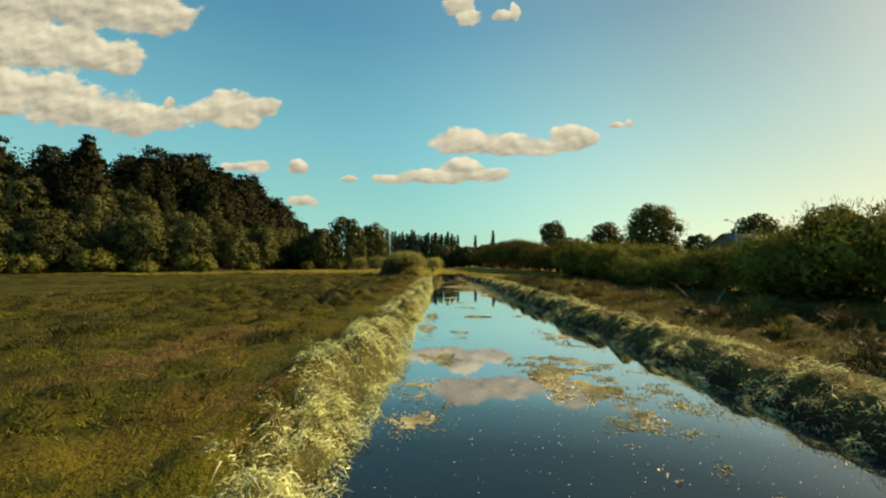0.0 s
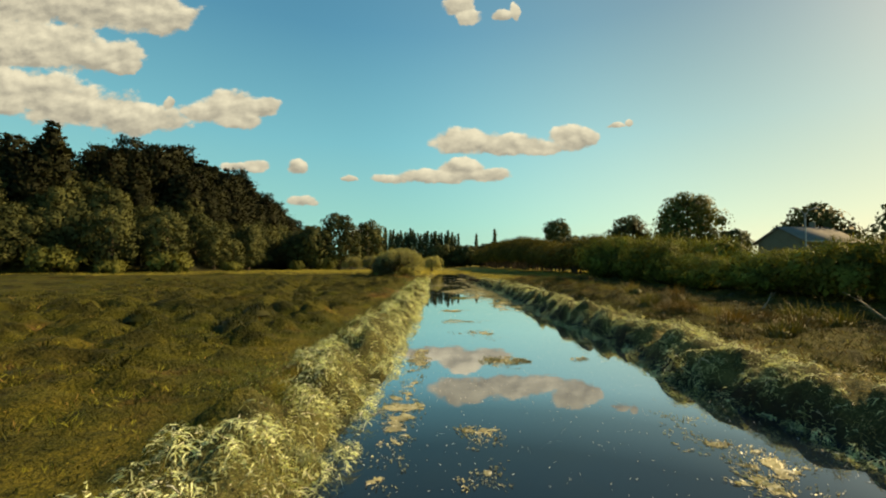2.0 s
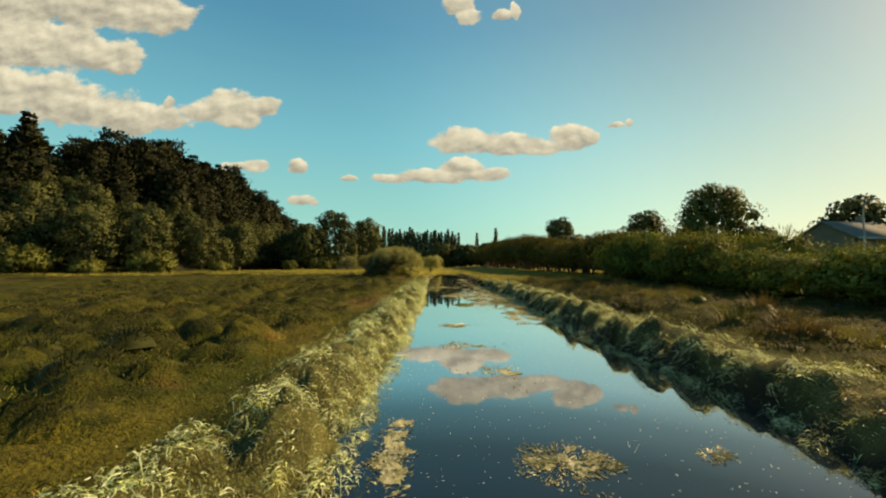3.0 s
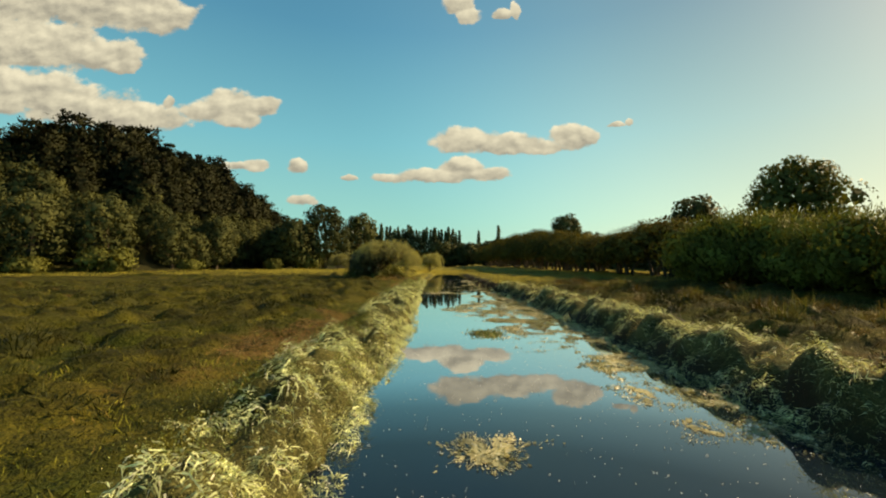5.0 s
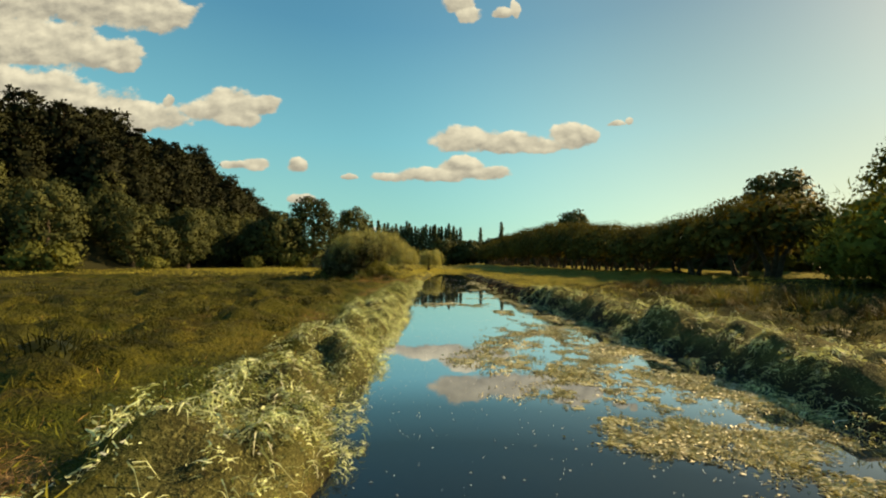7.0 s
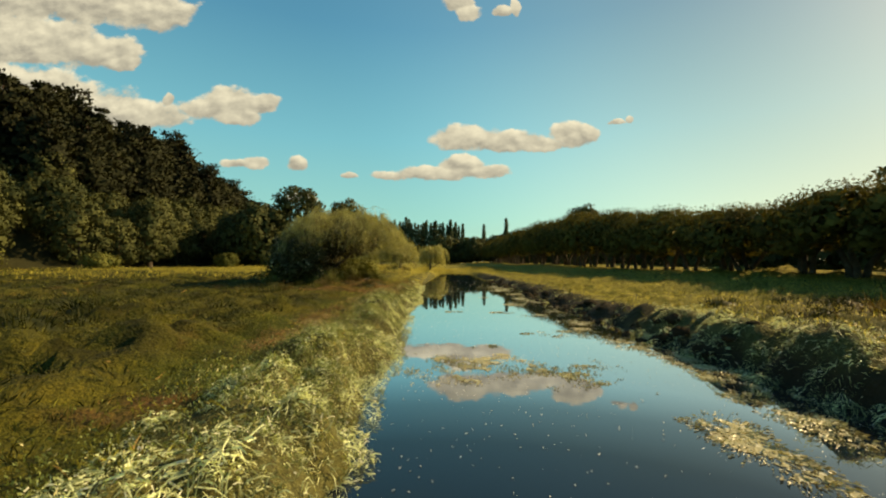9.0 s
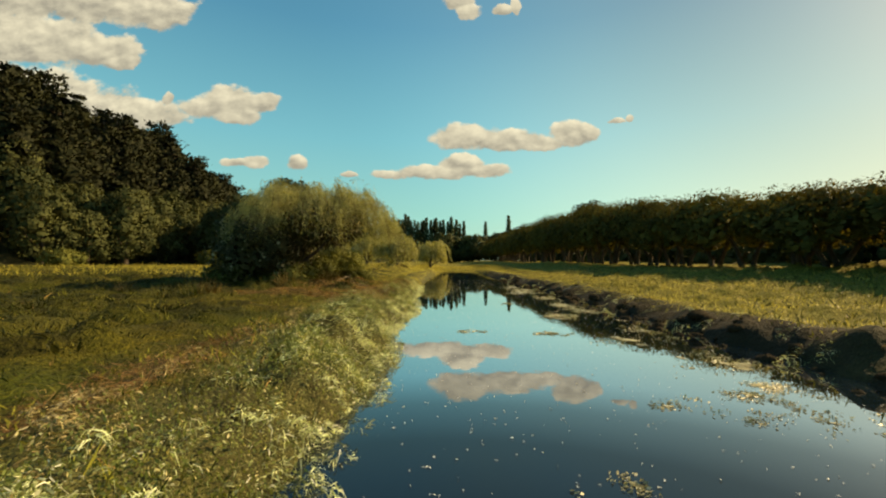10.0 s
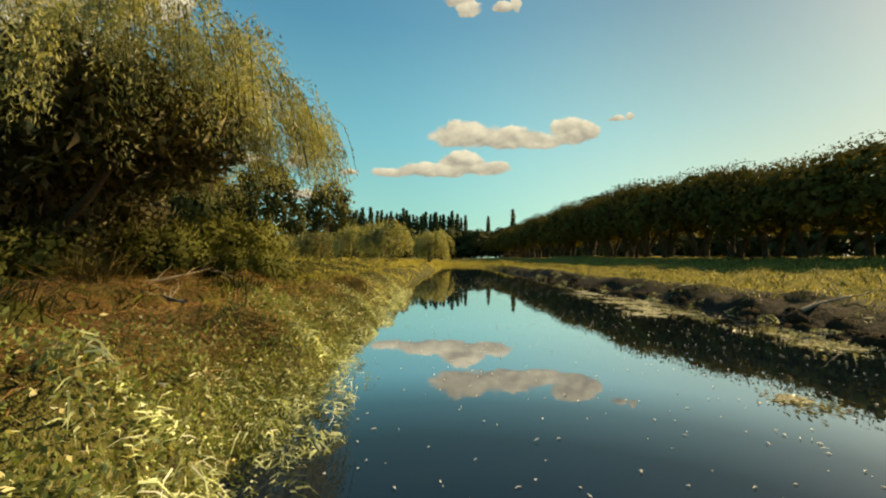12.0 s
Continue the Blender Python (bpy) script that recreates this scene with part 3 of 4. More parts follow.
    lobes = crown_lobes(0, 0, height * 0.42, height * 0.9, radius * 0.92, count, r, lobe)
    if dome:
        lobes = []
        for i in range(count):
            ang = math.acos(1 - 0.92 * (i + 0.5) / count)
            az, q = i * 2.39996 + r.uniform(-0.3, 0.3), radius * lobe * r.uniform(0.75, 1.2)
            far_out = (radius - 0.6 * q) * r.uniform(0.85, 1.05)
            lobes.append((far_out * math.sin(ang) * math.cos(az), far_out * math.sin(ang) * math.sin(az), height * 0.36 + (height * 0.64 - q * 0.7) * math.cos(ang) ** 0.5, q, q, q * 0.7))
    pick = r.integers(0, len(lobes), strands)
    d = unit(r.normal(size=(strands, 3)))
    d[:, 2] = np.abs(d[:, 2]) * 0.9
    Lb = np.array(lobes)[pick]
    top = Lb[:, :3] + d * Lb[:, 3:] * r.uniform(0.55, 1.05, strands)[:, None]
    rad = np.linalg.norm(top[:, :2], axis=1) / radius
    drop = np.minimum(r.uniform(0.5, 1.0, strands) * height * (droop + sweep * np.clip(rad, 0, 1)), np.maximum(top[:, 2] - hem * r.uniform(0.7, 1.9, strands), 0.25))
    hv = unit(np.stack([top[:, 0] + r.normal(0, 1, strands), top[:, 1] + r.normal(0, 1, strands), np.zeros(strands)], 1))
    if bundle > 1:
        first = np.arange(strands) // bundle * bundle
        top, hv = top[first] + r.normal(0, 0.13, (strands, 3)), unit(hv[first] + r.normal(0, 0.15, (strands, 3)) * [1, 1, 0])
        drop = np.minimum(drop, np.maximum(top[:, 2] - hem, 0.25))
    at, out = [], []
    for k in range(per):
        s = (k + 0.5) / per
        p = top + hv * (fling * drop * np.sqrt(s))[:, None] + np.array([0, 0, 1]) * (-drop * s + 0.12 * drop * s * (1 - s) * 4)[:, None]
        p = p + r.normal(0, 0.035 * height / 7, p.shape)
        at.append(p)
        out.append(hv * 0.35 + r.normal(0, 0.45, p.shape) + [0, 0, -0.85])
    at, out = np.concatenate(at), np.concatenate(out)
    V, F = leaves(at, out, leaf * r.uniform(0.7, 1.35, len(at)), leaf * slim * r.uniform(0.7, 1.3, len(at)), r)
    if dome:
        # The crown's inner shade is put into the dark colour of these leaves.
        part("inner_crown", mesh("inner_crown", *core(0, 0, height * 0.3, height * 0.84, radius * 0.95, 5200, 0.34, r, 0.4), SCRUB_AND_CROWN_SHADE), tree, "leaves and twigs inside the crown, coloured dark brown for its shade")["kind"] = "stuff"
    else:
        V, F = join((V, F), core(0, 0, height * 0.38, height * 0.82, radius * 0.85, 600, leaf * 1.6 + 0.06, r, 0.4))
    part("crown", mesh("crown", V, F, mat or WILLOW), tree)
    if strands > 900:
        pts = np.stack([top + hv * (fling * drop * math.sqrt(s))[:, None] + np.array([0, 0, 1]) * (-drop * s + 0.12 * drop * s * (1 - s) * 4)[:, None]
                        for s in (0.0, 0.33, 0.66, 1.0)], 1)[::9]
        n = 46
        a = r.uniform(0, 6.28, n)
        root = np.stack([0.62 * radius * np.cos(a), 0.62 * radius * np.sin(a), height * r.uniform(0.72, 0.95, n)], 1)
        part("stray_twigs", mesh("stray_twigs", *ribbons(root, a + r.normal(0, 0.4, n), r.uniform(1.0, 2.2, n), 0.035, r.uniform(0.35, 0.95, n), r.uniform(0.8, 1.5, n), 6, r, 0.3), mat or WILLOW), tree, "leafy twigs standing out of the crown")["kind"] = "stuff"
        w = np.array([0.005, 0, 0])
        V = np.stack([pts - w, pts + w], 2).reshape(-1, 3)
        q = np.array([[2 * i, 2 * i + 1, 2 * i + 3, 2 * i + 2] for i in range(3)])[None]
        part("withy_curtain", mesh("withy_curtain", V, ((np.arange(len(pts)) * 8)[:, None, None] + q).reshape(-1, 4), BARK), tree, "thin hanging brown withies")["kind"] = "stuff"
    return tree


def pollard(name, label, height, radius, seed, leaf, per, hem, group):
    """Round-headed willow on crooked stems, with a level hem to its crown."""
    r = np.random.default_rng(seed)
    tree = thing(name, label, "tree", group)
    for i in range(3):
        a = i * 2.1 + r.uniform(-0.5, 0.5)
        d = np.array([math.cos(a), math.sin(a)])
        k = r.normal(0, 0.18, (2, 2))
        line = [[*(d * 0.35), -0.3], [*(d * 0.5 + k[0]), height * 0.12], [*(d * 0.9 + k[1]), height * 0.26], [*(d * radius * 0.45), height * 0.6]]
        part("stem", mesh("stem", *limb(line, [0.26, 0.2, 0.17, 0.05], 7), BARK, True), tree)
    lobes = []
    for i in range(30):
        ang, az = math.acos(1 - 0.98 * (i + 0.5) / 30), i * 2.39996 + r.uniform(-0.3, 0.3)
        q = radius * r.uniform(0.3, 0.42)
        far = radius - 0.75 * q
        z0 = hem + q * 0.75
        lobes.append((far * math.sin(ang) * math.cos(az), far * math.sin(ang) * math.sin(az), z0 + (height - q * 0.85 - z0) * math.cos(ang) ** 0.75, q, q, q * 0.85))
    at, out = crown_points(lobes, per, r, 0.74)
    V, F = sprays(at, out, leaf * r.uniform(0.6, 1.4, len(at)), leaf * 0.6 * r.uniform(0.6, 1.2, len(at)), r, 0.6)
    V, F = join((V, F), hull(lobes, r, 0.55, 64, 0.62))
    V[:, 2] = np.maximum(V[:, 2], hem * 0.8)
    V, N = rounded(V, lobes, 0.3)
    part("crown", mesh("crown", V, F, HEDGE, True, N), tree)
    return tree


def shrub(name, label, height, radius, mat, seed, leaf=0.3, per=80, lobes=18, group="", wild=0.15, shoot=1.0, cards=28):
    r = np.random.default_rng(seed)
    bush = thing(name, label, "bush", group)
    for a in (0.3, 1.9, 3.4, 5.0):
        part("stem", mesh("stem", *limb([[0, 0, -0.1], [math.cos(a) * radius * 0.3, math.sin(a) * radius * 0.3, height * 0.4],
                                         [math.cos(a) * radius * 0.6, math.sin(a) * radius * 0.6, height * 0.75]], [0.06, 0.045, 0.015], 5), BARK, True), bush)
    L = crown_lobes(0, 0, height * 0.16, height * 0.85, radius, lobes, r, 0.45)
    at, out = crown_points(L, per, r, 0.62)
    at[:, 2] = np.maximum(at[:, 2], 0.05)
    loose = r.uniform(0, 1, len(at)) < wild
    q, m = loose.sum(), (~loose).sum()
    V, F = join(sprays(at[~loose], out[~loose], leaf * r.uniform(0.6, 1.4, m), leaf * 0.6 * r.uniform(0.6, 1.2, m), r, 0.7),
                leaves(at[loose], out[loose] * 0.5 + r.normal(0, 0.3, (q, 3)) + [0, 0, 0.8], leaf * shoot * r.uniform(0.8, 1.9, q), leaf * 0.34 * r.uniform(0.6, 1.2, q), r),
                hull(L, r, 0.6, cards, (28 / cards) ** 0.5))
    V[:, 2] = np.maximum(V[:, 2], -0.05)
    V, N = rounded(V, L, 0.18)
    part("crown", mesh("crown", V, F, mat, True, N), bush)
    return bush


def on_ground(x, y, turn=0.0, scale=1.0, sink=0.05):
    return Matrix.Translation((x, y, float(ground_z(x, y)) - sink)) @ Matrix.Rotation(turn, 4, "Z") @ Matrix.Diagonal((scale, scale, scale, 1))


def plant_out(kinds, places, r, lo=0.85, hi=1.15, sink=0.1):
    """The first place of each kind takes the tree itself, the others copies."""
    used = set()
    for i, (x, y) in enumerate(places):
        k = kinds[int(r.integers(0, len(kinds)))] if i >= len(kinds) else kinds[i]
        m = on_ground(x, y, r.uniform(0, 6.28), 1.0, sink)
        s = r.uniform(lo, hi)
        ob = k if k.name not in used else copy_thing(k, m)
        used.add(k.name)
        ob.matrix_basis = m @ Matrix.Diagonal((s * r.uniform(0.93, 1.07), s * r.uniform(0.93, 1.07), s, 1))

# ---------------------------------------------------------------- ground and water


def steps(*spans):
    """Grid lines: (from, to, step) spans one after another."""
    got = []
    for a, b, s in spans:
        got.append(np.linspace(a, b, max(1, int(round((b - a) / s))), endpoint=False))
    return np.concatenate(got + [[spans[-1][1]]])


gx = steps((-3000, -600, 300), (-600, -160, 40), (-160, -40, 5), (-40, -24, 0.7), (-24, -12, 0.42), (-12, -5, 0.25), (-5, 0, 0.16), (0, 5, 0.7), (5, 11, 0.18), (11, 18, 0.35), (18, 30, 0.6),
           (30, 100, 5), (100, 600, 40), (600, 3000, 300))
gy = steps((-1500, -100, 200), (-100, -4, 6), (-4, 100, 0.27), (100, 135, 0.7), (135, 240, 3), (240, 600, 20), (600, 4500, 300))
X, Y = np.meshgrid(gx, gy)
Z = ground_z(X, Y)
nx, ny = len(gx), len(gy)
idx = np.arange(nx * ny).reshape(ny, nx)
quads = np.stack([idx[:-1, :-1], idx[:-1, 1:], idx[1:, 1:], idx[1:, :-1]], -1).reshape(-1, 4)
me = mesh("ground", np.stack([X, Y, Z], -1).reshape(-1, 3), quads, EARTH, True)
dl, dr = left_edge(Y) - X, X - right_edge(Y)
outside = np.where(X < 2.3, dl, dr)
along = (1 - smooth(Y, 100, 160))
for name, val in (("bank", smooth(outside, 0.0, 0.35) * (1 - smooth(outside / np.where(X < 2.3, weed_reach(Y), 1.0) + 0.5 * bumps(X, Y, 1.5, 61), 2.2, 3.4)) * along),
                  # Reaches further up the right bank to colour in the shade of its face.
                  ("wet", (1 - smooth(outside + 0.2 * bumps(X, Y, 0.6, 62) - 0.45 * (X > 2.3), 0.02, 0.3)) * (1 - smooth(Y, 122, 138))),
                  ("mud", (X > 2.3) * smooth(Y, 74, 79) * (1 - smooth(outside + 0.9 * bumps(X, Y, 1.2, 63), 1.5, 3.0)) * (1 - smooth(Y, 110, 150))),
                  ("russet", russet(X, Y)),
                  ("meadow", np.maximum(smooth(outside, 1.6, 3.0) * smooth(Y, 72, 84) * (X > 2.3) * (1 - smooth(X, 60, 90)), smooth(Y, 110, 130) * (X > -60) * (X < 60))),
                  # hummock mask for the dark grass and its painted shade
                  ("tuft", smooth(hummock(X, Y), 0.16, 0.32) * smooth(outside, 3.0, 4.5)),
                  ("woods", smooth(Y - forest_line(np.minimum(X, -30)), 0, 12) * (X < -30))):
    me.attributes.new(name, "FLOAT", "POINT").data.foreach_set("value", val.astype(np.float32).ravel())
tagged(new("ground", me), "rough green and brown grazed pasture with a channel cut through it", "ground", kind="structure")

wy = steps((-80, 195, 2.5))
wx = np.linspace(0, 1, 8)
WX = (left_edge(wy) - 0.8)[:, None] * (1 - wx) + (right_edge(wy) + 0.8)[:, None] * wx
WV = np.stack([WX, np.repeat(wy[:, None], 8, 1), np.zeros_like(WX)], -1).reshape(-1, 3)
wi = np.arange(len(WV)).reshape(len(wy), 8)
water = new("water", mesh("water", WV, np.stack([wi[:-1, :-1], wi[:-1, 1:], wi[1:, 1:], wi[1:, :-1]], -1).reshape(-1, 4), WATER, True))
tagged(water, "still dark water of a drainage channel mirroring the sky", "water", kind="structure")

# ---------------------------------------------------------------- the wooded hill on the left
r = np.random.default_rng(11)
pines = [pine_tree("pine_tree", "tall dark pine on the wooded hill", h, w, s, "pines of the hill") for h, w, s in ((24, 7.0, 1), (21, 6.4, 2), (25.5, 6.8, 3))]
broad = [broad_tree("broadleaf_tree", "dense dark green broadleaf tree at the wood", h, w, BROAD, s, 0.52, 84, 30, 0.05, "broadleaf trees of the hill")
         for h, w, s in ((14, 6.0, 4), (17, 6.5, 5), (12, 5.5, 6))]
edge = [shrub("woodside_bush", "rounded olive green bush at the foot of the wood", h, w, SHRUB, s, 0.5, 70, 22, "bushes at the foot of the wood")
        for h, w, s in ((6.0, 4.6, 7), (5.0, 5.4, 8))]
front = [(x, float(forest_line(x))) for x in np.linspace(-150, -44, 24)]
places = [(x + r.normal(0, 2), y + r.normal(0, 2.5)) for x in (-91, -101) for y in np.arange(148, 278, 9.5)]
places += [(x - b * 0.3 + r.normal(0, 2), float(forest_line(x)) + b + r.normal(0, 3)) for x in np.linspace(-150, -88, 11) for b in (24, 38)]
places += [(x + r.normal(0, 1.5), y + r.normal(0, 2)) for x in (-86, -96, -107) for y in np.arange(150, 214, 9)]
plant_out(pines, places, r, 0.82, 1.12)
spires = [pine_tree("tall_pine", "tall tiered pine standing out above the wood", h, w, s, "pines above the wood", 0.82, 11) for h, w, s in ((27, 5.6, 61), (25, 5.2, 62))]
plant_out(spires, [(-110, 126), (-104, 141), (-98, 160), (-97, 176), (-116, 131), (-96, 192), (-112, 146), (-93, 207)], np.random.default_rng(63), 0.95, 1.08)
places = [(x - b * 0.5 + r.normal(0, 2), y + b * 0.8 + r.normal(0, 2)) for x, y in front[:17] for b in (5, 17)]
places += [(x + r.normal(0, 1.5), y + r.normal(0, 2)) for x, step in ((-72, 8), (-81, 9)) for y in np.arange(150, 262, step)]
places += [(-62, 182), (-66, 196), (-60, 204), (-64, 215), (-58, 176)]
places += [(x - b * 0.4 + r.normal(0, 2.5), float(forest_line(x)) + b + r.normal(0, 2.5)) for x in np.linspace(-128, -66, 13) for b in (11, 25)]
plant_out(broad, places, r, 0.8, 1.15)
places = [(x + r.normal(0, 1.5) + 2, y - 2 + r.normal(0, 1.5)) for x, y in front[4::2]]
plant_out(edge, places, r, 0.5, 1.3)

# ---------------------------------------------------------------- far trees up the valley
pop = [poplar_tree("poplar_tree", "narrow dark poplar in a far windbreak", h, w, s, "far row of poplars") for h, w, s in ((27, 1.45, 21), (25.5, 1.35, 22), (28, 1.55, 23))]
places = [(x + r.normal(0, 0.5), 332 + r.normal(0, 2)) for x in np.arange(-62, 13, 2.05)] + [(x + r.normal(0, 0.6), 337 + r.normal(0, 3)) for x in np.arange(-76, -62, 2.8)]
places += [(28.0, 345.0), (41.0, 329.0)]
plant_out(pop, places, r, 0.92, 1.1)
places_end = [(x + r.normal(0, 1.5), 322 + r.normal(0, 5)) for x in np.arange(0, 52, 5.5)]
fart = [broad_tree("far_tree", "distant round dark green tree", h, w, BROAD, s, 1.1, 70, 22, 0.05, "distant trees") for h, w, s in ((15, 8, 24), (12, 7, 25))]
places = [(x + r.normal(0, 3), 300 + r.normal(0, 12)) for x in np.arange(18, 60, 9.0)] + [(x, 255 + r.normal(0, 10)) for x in np.arange(48, 150, 10.0)] + places_end
plant_out(fart, places, r, 0.8, 1.25)
low = [shrub("far_bush", "distant low dark bush below the poplars", 9, 7, BROAD, 27, 1.2, 50, 18, "distant bushes")]
plant_out(low, [(x + r.normal(0, 2), 315 + r.normal(0, 5)) for x in np.arange(-95, 20, 8.0)], r, 0.7, 1.1)
wood_end = [broad_tree("wood_end_tree", "large leafy tree at the end of the wood", h, w, BROAD, s, 0.9, 80, 32, 0.04, "trees at the end of the wood") for h, w, s in ((22.5, 8.5, 28), (18, 7.5, 29))]
plant_out(wood_end, [(-43, 182), (-51, 174), (-57, 190), (-35, 205)], r, 0.95, 1.05)
um = broad_tree("umbrella_tree", "tall spreading tree standing over the far hedge", 32, 11, BROAD, 26, 1.3, 80, 24, 0.45)
um.matrix_basis = on_ground(80, 294)

# ---------------------------------------------------------------- right side: row of pollard willows, lone tree, thicket, house
def row_top(y):
    return np.interp(y, [78, 85, 91, 100, 108, 124, 142, 171, 217, 300], [7.3, 7.5, 6.1, 6.6, 7.4, 9.2, 10.9, 12.0, 12.6, 12.8])


row = [pollard("row_willow", "bushy willow with dark crooked stems in a long row", 8.0, 5.0, s, 0.22, 105, 1.05, "row of willows") for s in (31, 32, 33)]
used_row = set()
for i, y in enumerate(np.concatenate([np.arange(79, 176, 4.6), np.arange(178, 300, 6.8)])):
    k = row[i % 3]
    m = on_ground(26.6 + r.normal(0, 0.5), y + r.normal(0, 0.5), r.uniform(0, 6.28), 1.0, 0.1)
    ob = copy_thing(k, m) if k.name in used_row else k
    used_row.add(k.name)
    s = float(row_top(y)) / 8.0 * r.uniform(0.94, 1.05)
    ob.matrix_basis = m @ Matrix.Diagonal((0.75 + 0.3 * s, 0.75 + 0.3 * s, s, 1))
hedge = [shrub("field_hedge_bush", "dark hedge bush beyond the row of willows", 6.5, 5.5, BROAD, 34, 0.8, 20, 16, "hedge beyond the willows")]
plant_out(hedge, [(47 + 4 * (i % 2) + r.normal(0, 1), y + r.normal(0, 0.6)) for i, y in enumerate(np.arange(88, 300, 4.6))], r, 0.9, 1.15, 0.7)
lone = broad_tree("lone_tree", "round-headed broadleaf tree above the thicket", 13.6, 5.4, LONELEAF, 35, 0.34, 190, 34, 0.2)
lone.matrix_basis = on_ground(41, 79)
field_trees = [broad_tree("field_tree", "smaller dark broadleaf tree behind the thicket", h, w, BROAD, s, 0.5, 90, 26, 0.1, "trees behind the thicket") for h, w, s in ((10.5, 5.0, 135), (9.0, 3.4, 136))]
plant_out(field_trees, [(37, 92), (60, 95), (58, 75), (58.5, 61), (52, 104)], r, 0.95, 1.05)
thick = [shrub("thicket_bush", "tall tangled green willow scrub", h, w, THICKET, s, 0.15, 130, 30, "thicket beside the pasture", 0.45, 1.8, 200) for h, w, s in ((5.0, 3.6, 36), (4.4, 3.4, 37))]
back = [shrub("thicket_bush", "tall tangled green willow scrub", 5.0, 3.8, THICKET, 38, 0.22, 80, 30, "thicket beside the pasture", 0.42, 2.2, 90)]


def thicket_height(y):
    return np.interp(y, [8, 20, 29, 34, 38, 42, 46, 51, 58, 64, 72], [4.9, 4.5, 3.7, 3.3, 3.1, 2.5, 2.5, 4.0, 4.8, 5.2, 4.8])


spots = [(21.2 + abs(r.normal(0, 0.9)), y + r.normal(0, 0.7)) for y in np.arange(10, 68, 3.2)]
spots += [(26.5 + abs(r.normal(0, 1.5)), y + r.normal(0, 1.2)) for y in np.arange(6, 76, 4.4)]
seen = set()
for i, (x, y) in enumerate(spots):
    k = back[0] if x > 25.5 else thick[i % 2]
    s = float(thicket_height(y)) / (4.4 if k is thick[1] else 5.0) * r.uniform(0.82, 1.1)
    m = on_ground(x, y, r.uniform(0, 6.28), 1.0, 0.1)
    ob = copy_thing(k, m) if k.name in seen else k
    seen.add(k.name)
    ob.matrix_basis = m @ Matrix.Diagonal((max(s, 0.8), max(s, 0.8), s, 1))


def house():
    h = thing("house", "low pale house with a grey sheet roof behind scrub", "house")
    bm = bmesh.new()
    bmesh.ops.create_cube(bm, size=1.0, matrix=Matrix.Translation((0, 0, 2.6)) @ Matrix.Diagonal((11, 7, 5.2, 1)))
    me = bpy.data.meshes.new("wall")
    bm.to_mesh(me), bm.free()
    me.materials.append(WALL_MAT)
    part("wall", me, h)
    V = [(-6, -4.1, 5.0), (6, -4.1, 5.0), (6, 0, 7.0), (-6, 0, 7.0), (-6, 4.1, 5.0), (6, 4.1, 5.0)]
    V += [(x, y, z - 0.18) for x, y, z in V]
    F = [(0, 1, 2, 3), (3, 2, 5, 4), (7, 6, 9, 8), (8, 9, 10, 11), (0, 6, 7, 1), (4, 5, 11, 10), (0, 3, 9, 6), (3, 4, 10, 9), (1, 7, 8, 2), (2, 8, 11, 5)]
    part("roof", mesh("roof", V, F, ROOF_MAT), h)
    G = [(-5.5, -3.5, 5.2), (-5.5, 3.5, 5.2), (-5.5, 0, 6.75)]
    part("gable", mesh("gable", G, [(0, 1, 2)], WALL_MAT), h)
    def box(name, lo, hi, mat, parent, label=""):
        V = [(x, y, z) for z in (lo[2], hi[2]) for x, y in ((lo[0], lo[1]), (hi[0], lo[1]), (hi[0], hi[1]), (lo[0], hi[1]))]
        return part(name, mesh(name, V, [(3, 2, 1, 0), (4, 5, 6, 7), (0, 1, 5, 4), (1, 2, 6, 5), (2, 3, 7, 6), (3, 0, 4, 7)], mat), parent, label)

    for x in (-3.2, 0.4, 3.6):
        w = box("window", (x - 0.66, -3.56, 2.64), (x + 0.66, -3.5, 3.96), FRAME_MAT, h, "pale painted window frame")
        box("pane", (x - 0.58, -3.575, 2.72), (x - 0.03, -3.55, 3.88), DARKPANE, w)
        box("pane", (x + 0.03, -3.575, 2.72), (x + 0.58, -3.55, 3.88), DARKPANE, w)
        box("sill", (x - 0.75, -3.64, 2.56), (x + 0.75, -3.5, 2.63), FRAME_MAT, w)
    box("fascia", (-6.0, -4.14, 4.8), (6.0, -4.1, 5.02), FRAME_MAT, h, "pale fascia board under the roof edge")
    box("chimney", (2.4, 0.3, 6.4), (3.0, 0.9, 7.7), WALL_MAT, h)
    return h


house().matrix_basis = Matrix.Translation((52.6, 70.4, 0.6)) @ Matrix.Rotation(radians(10), 4, "Z") @ Matrix.Diagonal((0.78, 0.95, 1.12, 1))


def street_lamp():
    s = thing("street_lamp", "grey steel street lamp with two short arms", "street lamp")
    part("pole", mesh("pole", *limb([[0, 0, -0.2], [0, 0, 4], [0, 0, 8.2]], [0.11, 0.09, 0.06], 8), METAL, True), s)
    for d in (-1, 1):
        arm = part("arm", mesh("arm", *limb([[0, 0, 7.9], [d * 0.5, 0, 8.5], [d * 1.1, 0, 8.7]], [0.045, 0.04, 0.035], 6), METAL, True), s)
        part("lamp_head", mesh("lamp_head", *limb([[d * 0.95, 0, 8.7], [d * 1.3, 0, 8.72], [d * 1.7, 0, 8.7]], [0.06, 0.13, 0.05], 8), METAL, True), arm)
    return s


street_lamp().matrix_basis = Matrix.Translation((43.4, 60, 1.0))

# ---------------------------------------------------------------- left side: weeping willow and bushes by the water
big = willow_tree("weeping_willow", "spreading willow with trailing yellow-green withies by the bank", 6.0, 4.5, 46, 5600, 17, 0.105, 2.2, lean=0.5, bundle=14, lobe=0.3, slim=0.22, droop=0.14, sweep=0.34, count=36, dome=True, fling=0.5)
